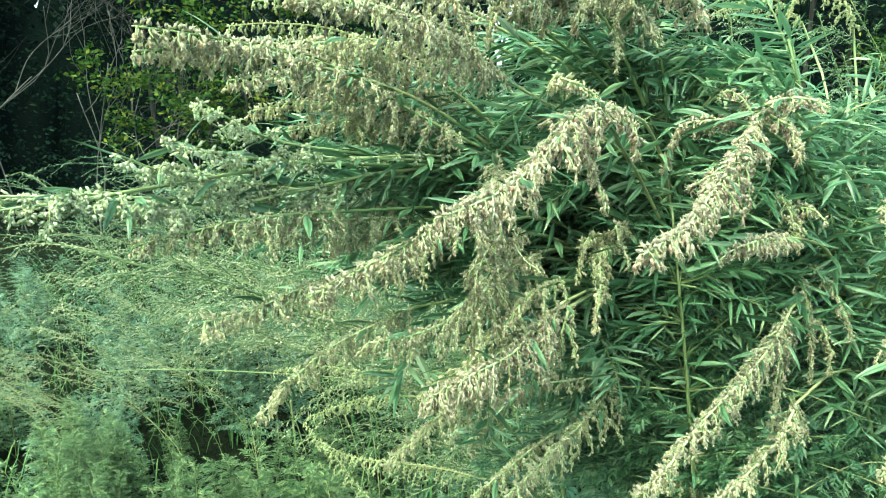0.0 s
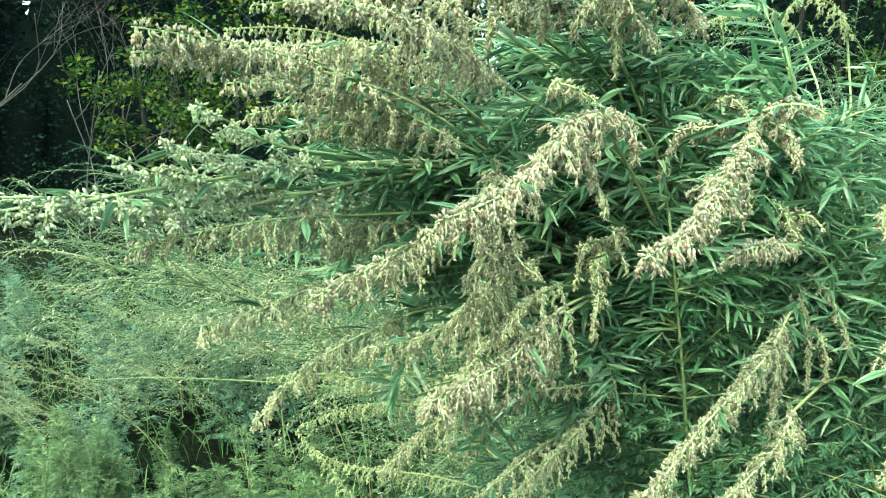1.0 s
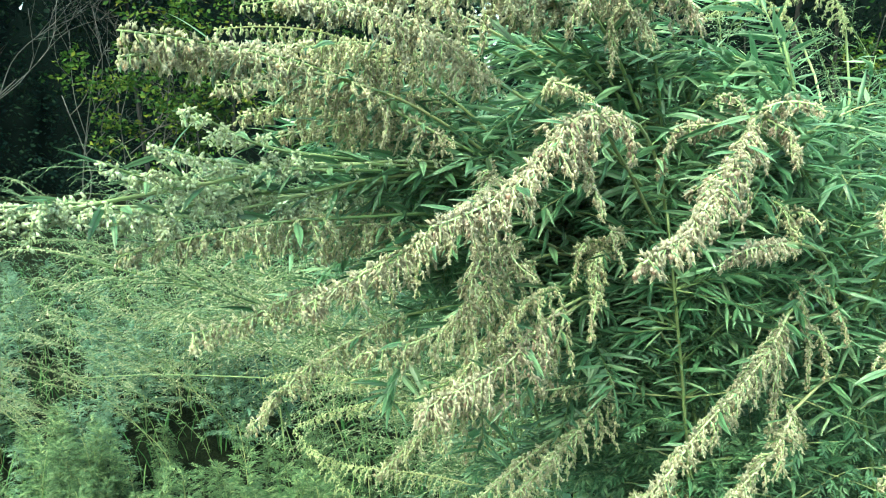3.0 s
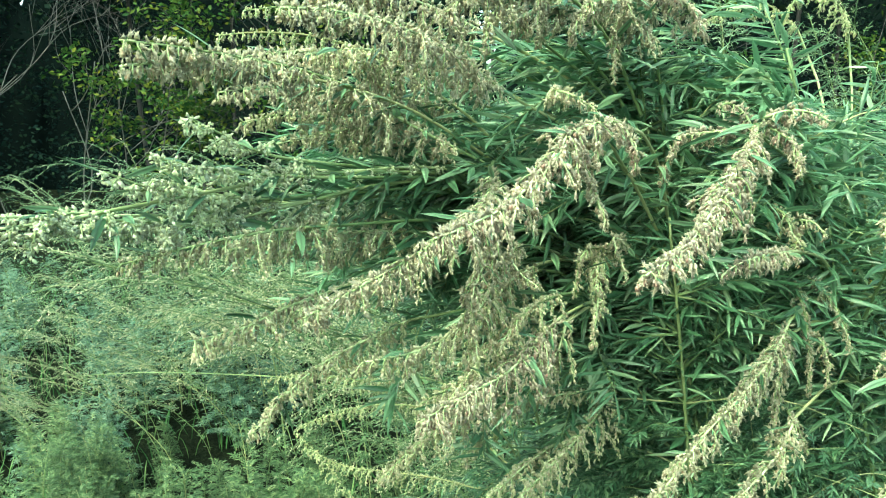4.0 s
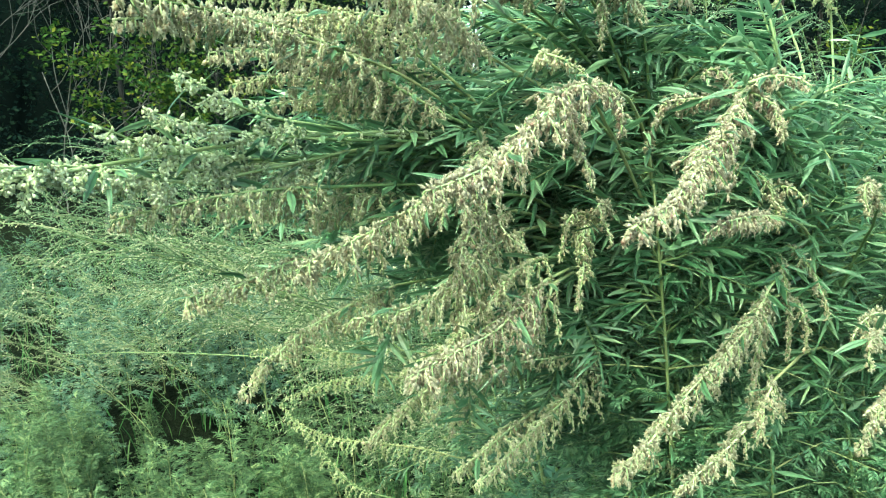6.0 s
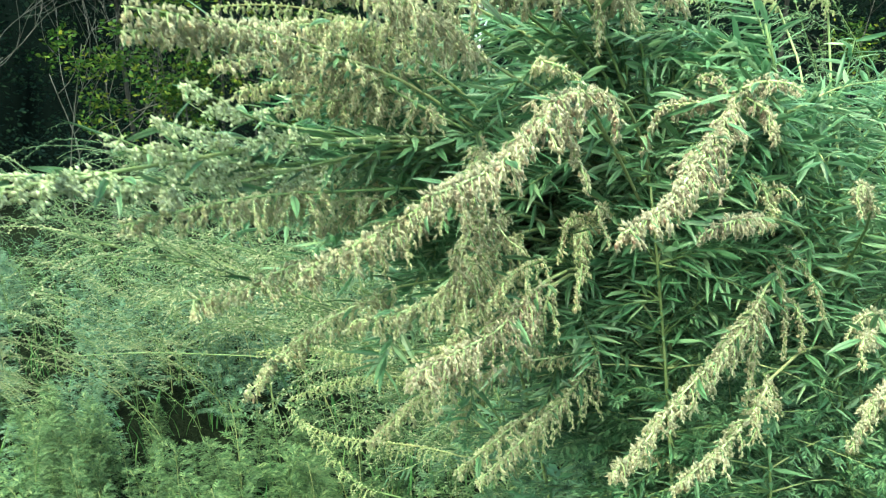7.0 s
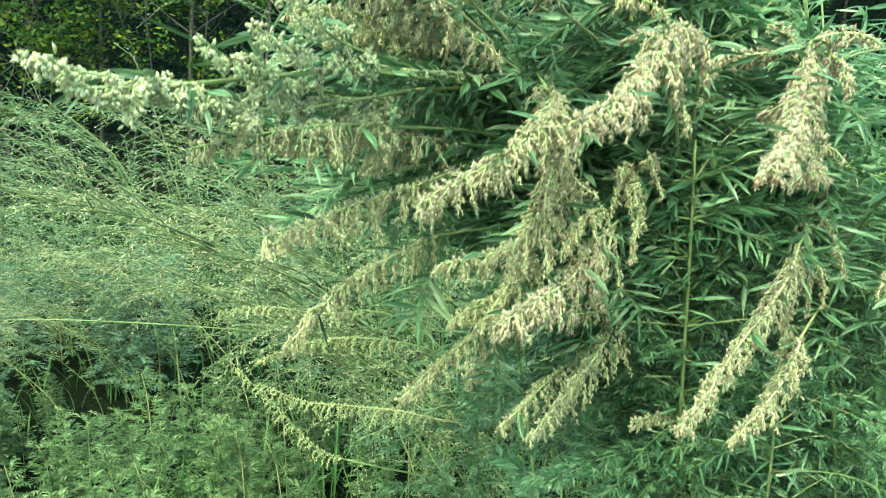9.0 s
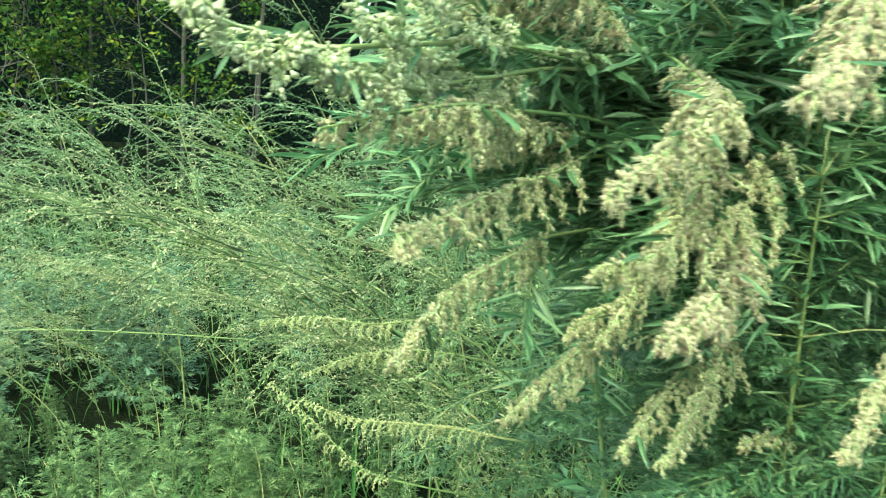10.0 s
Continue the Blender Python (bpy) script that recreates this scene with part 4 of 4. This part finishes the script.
scatter(leafy[0::2], [(x, y, min(h, 0.46)) for x, y, h in meadow_spots(60, -2.4, -0.2, 2.1, 3.4, 0.8)], 0.55)
scatter(leafy, [(-1.35 - 1.2 * rng.random(), 3.0 + 0.85 * rng.random(), 0.42) for _ in range(24)], 0.55)
scatter(leafy[0::2], [(-0.45 - 0.9 * rng.random(), 2.1 + 1.7 * rng.random(), rng.uniform(0.18, 0.26)) for _ in range(34)], 0.55)
scatter(lying, [(x, y, h * rng.uniform(0.9, 1.1)) for x, y, h in ((-0.55, 4.0, 0.66), (-0.9, 4.05, 0.62), (-1.2, 3.95, 0.58), (-1.5, 3.75, 0.5), (-0.3, 3.8, 0.75), (-1.3, 4.3, 0.66), (-0.7, 4.4, 0.8), (-1.7, 3.45, 0.5), (-1.35, 3.2, 0.5), (-1.2, 3.5, 0.55), (-1.9, 3.8, 0.55), (-1.0, 3.85, 0.6), (-2.3, 4.8, 0.65), (-1.6, 4.7, 0.7), (-0.1, 3.5, 0.85), (-1.1, 3.7, 0.62), (-1.3, 3.6, 0.6), (-1.5, 3.5, 0.58), (-0.75, 3.9, 0.68), (-1.6, 3.65, 0.6), (-1.8, 3.6, 0.55), (-1.05, 3.95, 0.65), (-1.4, 3.85, 0.62), (-0.45, 3.75, 0.72))], 1.0, 14)
scatter(upright, [(0.0, 2.7, 1.6), (0.2, 2.85, 1.75), (-0.15, 2.95, 1.5), (0.4, 2.75, 1.85), (0.35, 3.1, 2.0), (0.1, 3.2, 1.95), (-0.3, 3.25, 1.4), (0.6, 3.1, 2.05), (0.0, 3.5, 1.9), (0.1, 2.5, 1.5), (-0.25, 2.75, 1.45), (0.28, 2.35, 1.45), (1.0, 2.0, 1.6), (1.2, 2.15, 1.75), (1.1, 2.4, 1.75), (1.35, 2.3, 1.7), (1.4, 2.7, 1.85), (0.95, 2.5, 1.8)], 1.8, 14)
scatter(plumed, [(-0.8, 3.9, 1.4), (-1.05, 4.1, 1.42), (-1.25, 4.4, 1.4), (-1.5, 4.6, 1.35), (-0.6, 4.3, 1.5), (-1.7, 4.9, 1.3), (-2.0, 5.3, 1.2), (-1.0, 4.8, 1.5), (-0.3, 4.4, 1.5), (-1.4, 5.3, 1.4)], 1.0, 20)
scatter(tall, [(x + rng.normal(0, 0.1), y + rng.normal(0, 0.1), h) for x, y, h in ((0.6, 2.1, 1.5), (0.95, 2.2, 1.7), (1.3, 2.3, 1.8), (1.7, 2.5, 1.8), (0.75, 2.7, 1.75), (1.15, 2.9, 1.9), (1.6, 3.1, 1.95), (2.1, 3.2, 1.9), (0.5, 3.1, 1.8), (0.9, 3.4, 1.95), (1.4, 3.6, 2.0), (2.0, 3.8, 2.0), (0.45, 2.4, 1.4), (1.5, 1.9, 1.5), (2.4, 4.2, 1.9), (1.0, 1.75, 1.3), (0.7, 1.75, 1.1), (0.6, 2.9, 2.3), (0.9, 3.1, 2.4), (1.2, 3.2, 2.4), (0.8, 3.6, 2.5), (1.15, 3.8, 2.5), (0.45, 3.3, 2.3), (1.5, 2.7, 2.1), (1.9, 3.0, 2.1))], 1.9, 50)


def straw(a, b):
    """A thin dry stalk lying across the weeds."""
    ob = thing("grass_stalk", Matrix.Translation(a), "thin pale dry grass stalk lying across the weeds", "grass stalk")
    d = np.array(b) - np.array(a)
    line, _ = smooth_line([(0, 0, 0), d * 0.35 + UP * 0.02, d * 0.7 + UP * 0.025, d], 14)
    geo = Geo()
    tube(geo, line, 0.0035, 0.0018, 5)
    part("stalk", geo.mesh("stalk", stem_green), ob)


straw((-0.45, 3.72, 0.44), (-1.75, 3.70, 0.47))


def meadow_growth():
    """The far part of the meadow, too fine and far to be counted."""
    geo = Geo()
    for _ in range(1400):
        y = 4.2 + 7.5 * rng.random() ** 1.4
        x = rng.uniform(-0.72, 0.5 if y < 5 else 0.72) * (y + 0.6)
        if hollow(x, y) or hollow(x + 0.2, y):
            continue
        h = canopy(x, y) * rng.uniform(0.5, 1.0)
        at = np.array((x, y, h))
        out = unit((rng.normal(-0.6, 0.4), rng.normal(-0.2, 0.4), 0.4))
        l = rng.uniform(0.15, 0.38)
        plume(geo, [at - out * 0.15 - UP * 0.1, at, at + out * l * 0.5, at + out * l - UP * 0.25 * l], 0.05, 2 if x < -0.16 * y and noise.noise((x * 0.8, y * 0.8, 4.0)) < 0.25 else 0, 0.016 + 0.005 * (y - 3.6), 1.2 + 0.2 * (y - 3.6))
    ob = new("meadow_growth", geo.mesh("meadow_growth", far_plume, far_leaf, blue_leaf))
    return tagged(ob, "soft mass of flowering green weeds across the meadow", "weeds", kind="stuff")


meadow_growth()


def grass():
    """Blades and weeds' lower leaves that close the gaps down to the soil."""
    geo = Geo()
    for _ in range(6500):
        y = 1.6 + 7.5 * rng.random() ** 1.5
        x = rng.uniform(-0.75, 0.75) * (y + 0.6)
        if hollow(x, y):
            continue
        h = canopy(x, y) * rng.uniform(0.2, 0.5)
        d = unit((rng.normal(-0.15, 0.35), rng.normal(0, 0.35), 1.0))
        blade(geo, (x, y, -0.01), d, h, rng.uniform(0.005, 0.011), rng.uniform(0.5, 1.8), 0.2, 4)
    for _ in range(2500):
        x, y = rng.uniform(-4, 4), rng.uniform(-2.5, 1.6)
        if math.hypot(x, y - 0.05) > 0.3:
            blade(geo, (x, y, -0.01), unit((rng.normal(-0.1, 0.4), rng.normal(0, 0.4), 1.0)), rng.uniform(0.05, 0.22), rng.uniform(0.005, 0.01), rng.uniform(0.4, 1.6), 0.2, 3)
    ob = new("meadow_grass", geo.mesh("meadow_grass", grass_blade))
    return tagged(ob, "dense green grass blades between the meadow weeds", "grass", kind="stuff")


grass()


# ---- the edge of the wood ----
def leaf_cloud(geo, centre, radius, count, size, slot=0, flat=0.7):
    c = np.array(centre)
    for _ in range(count):
        p = c + unit(rng.normal(0, 1, 3)) * radius * rng.random() ** 0.45 * np.array((1, 1, flat))
        d = unit(rng.normal(0, 1, 3) * (1, 1, 0.5) - UP * 0.3)
        w = unit(np.cross(d, rng.normal(0, 1, 3))) * size * rng.uniform(0.2, 0.34)
        l = size * rng.uniform(0.7, 1.3)
        nrm = np.cross(d, w) * 0.25
        geo.add([p, p + d * l * 0.45 + w + nrm, p + d * l, p + d * l * 0.45 - w + nrm], [(0, 1, 2), (0, 2, 3)], slot)


def tree(x, y, height, r, crown_low, leaf_mat, bark, leaf_size, leaves, label, lean=0.0, name="tree"):
    ob = thing(name, Matrix.Translation((x, y, 0)), label, "tree", "trees at the wood's edge")
    trunk, crown = Geo(), Geo()
    top = np.array((lean * height, rng.normal(0, 0.05) * height, height))
    line, _ = smooth_line([(0, 0, -0.1), top * 0.33 + rng.normal(0, 0.1, 3) * (1, 1, 0), top * 0.66 + rng.normal(0, 0.12, 3) * (1, 1, 0), top], 18)
    tube(trunk, line, r, r * 0.25, 8)
    tips = []
    for _ in range(14):
        i = rng.integers(4, 18)
        a = rng.uniform(0, 6.28)
        d = unit((math.cos(a), math.sin(a), rng.uniform(0.2, 0.9)))
        l = height * rng.uniform(0.1, 0.24)
        p1, p2 = line[i] + d * l * 0.5, line[i] + d * l + UP * l * rng.uniform(-0.1, 0.25)
        tw, _ = smooth_line([line[i], p1, p2], 8)
        limb = Geo()
        tube(limb, tw, r * 0.32, r * 0.06, 5)
        part("limb", limb.mesh("limb", bark), ob)
        tips += [p1, p2]
    part("trunk", trunk.mesh("trunk", bark), ob)
    tips = [p for p in tips if p[2] > crown_low] or [top]
    for k in range(leaves // 60):
        leaf_cloud(crown, tips[k % len(tips)] + rng.normal(0, 0.3, 3) * (1 if height > 5 else 0.6), rng.uniform(0.35, 0.8) * (1 if height > 5 else 0.5), 60, leaf_size)
    part("crown", crown.mesh("crown", leaf_mat), ob)
    return ob


def bare_sapling(x, y, height, label, lean=0.0):
    """A thin grey sapling that forks upwards, without leaves."""
    ob = thing("bare_sapling", Matrix.Translation((x, y, 0)), label, "tree", "bare saplings at the wood's edge")
    def grow(at, d, l, r, depth):
        end = at + d * l
        mid = at + d * l * 0.5 + rng.normal(0, 0.11, 3) * l
        line, _ = smooth_line([at, mid, end], 8)
        geo = Geo()
        tube(geo, line, r, r * 0.6, 5)
        part("trunk" if depth == 4 else "limb", geo.mesh("limb", bark_grey), ob)
        if depth:
            for _ in range(3 if depth > 2 else 2):
                grow(line[rng.integers(4, 9)], unit(d + rng.normal(0, 0.36, 3)), l * rng.uniform(0.5, 0.8), r * 0.56, depth - 1)

    grow(np.array((0, 0, -0.1)), unit((lean, rng.normal(0, 0.05), 1.0)), height * 0.42, 0.012, 4)
    return ob


DARK = "tall tree at the wood's edge, shade put into the dark colour of its dense leaves"
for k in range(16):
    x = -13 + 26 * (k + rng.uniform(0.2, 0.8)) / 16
    # Crowns start high, mostly out of view, to shade the wood below.
    tree(x, rng.uniform(12.5, 16.0), rng.uniform(8, 11), rng.uniform(0.025, 0.05), 3.6, shaded_wood_leaf, bark_dark, 0.16, 1800, DARK, rng.normal(0, 0.04))
for x, y, h in ((-6.3, 11.8, 6.0), (-5.8, 12.2, 5.5), (-5.35, 12.0, 6.5), (-4.75, 11.8, 5.2), (-3.6, 11.8, 4.0)):
    bare_sapling(x, y, h, "thin grey leafless sapling before the dark wood", rng.normal(0, 0.12))
for x, y, h, low, n in ((-4.15, 11.0, 2.9, 1.1, 900), (-4.5, 11.2, 2.5, 1.0, 600), (-3.8, 11.1, 2.6, 1.0, 600), (-3.3, 11.2, 4.3, 0.9, 480), (-2.8, 11.4, 4.6, 0.8, 540), (-2.3, 11.2, 4.2, 0.7, 540), (-1.8, 11.3, 4.4, 0.8, 480), (-1.1, 11.3, 4.0, 0.8, 420), (4.2, 11.0, 3.6, 0.6, 420), (5.6, 11.2, 3.6, 0.6, 420)):
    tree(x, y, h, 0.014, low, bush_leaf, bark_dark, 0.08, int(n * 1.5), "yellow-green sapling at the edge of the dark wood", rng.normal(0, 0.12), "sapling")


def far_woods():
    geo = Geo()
    # Canopy clouds mostly above the view, added to keep light off the understory.
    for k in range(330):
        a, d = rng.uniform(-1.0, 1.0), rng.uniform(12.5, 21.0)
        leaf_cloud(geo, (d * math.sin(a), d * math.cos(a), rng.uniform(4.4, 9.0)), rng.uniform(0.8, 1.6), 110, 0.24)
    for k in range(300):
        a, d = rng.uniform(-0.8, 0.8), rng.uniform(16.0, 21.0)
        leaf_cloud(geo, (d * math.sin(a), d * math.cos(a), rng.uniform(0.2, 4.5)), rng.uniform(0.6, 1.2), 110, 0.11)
    ob = new("far_woods", geo.mesh("far_woods", shaded_wood_leaf))
    return tagged(ob, "dense woodland leaves with deep shade put into their colour, under a canopy added to shade them", "woods", kind="stuff")


far_woods()


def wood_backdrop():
    """A sheet far behind, the wood's deep shade put into its near-black colour, with a ragged top and two dips that let
    the sky through.
    """
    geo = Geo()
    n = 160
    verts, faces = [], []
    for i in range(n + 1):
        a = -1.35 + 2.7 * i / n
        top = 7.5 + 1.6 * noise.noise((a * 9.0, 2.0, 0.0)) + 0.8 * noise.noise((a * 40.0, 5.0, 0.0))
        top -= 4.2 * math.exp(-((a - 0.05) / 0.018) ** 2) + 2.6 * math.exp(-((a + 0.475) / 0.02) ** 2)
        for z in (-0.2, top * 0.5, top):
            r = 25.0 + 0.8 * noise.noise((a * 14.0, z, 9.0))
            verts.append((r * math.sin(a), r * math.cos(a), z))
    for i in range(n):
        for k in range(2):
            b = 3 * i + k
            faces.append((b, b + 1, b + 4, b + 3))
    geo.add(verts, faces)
    return tagged(new("backdrop", geo.mesh("backdrop", wood_shade_sheet)), "near-black sheet standing for the shaded depth of the wood far behind the trees", "woods", kind="structure")


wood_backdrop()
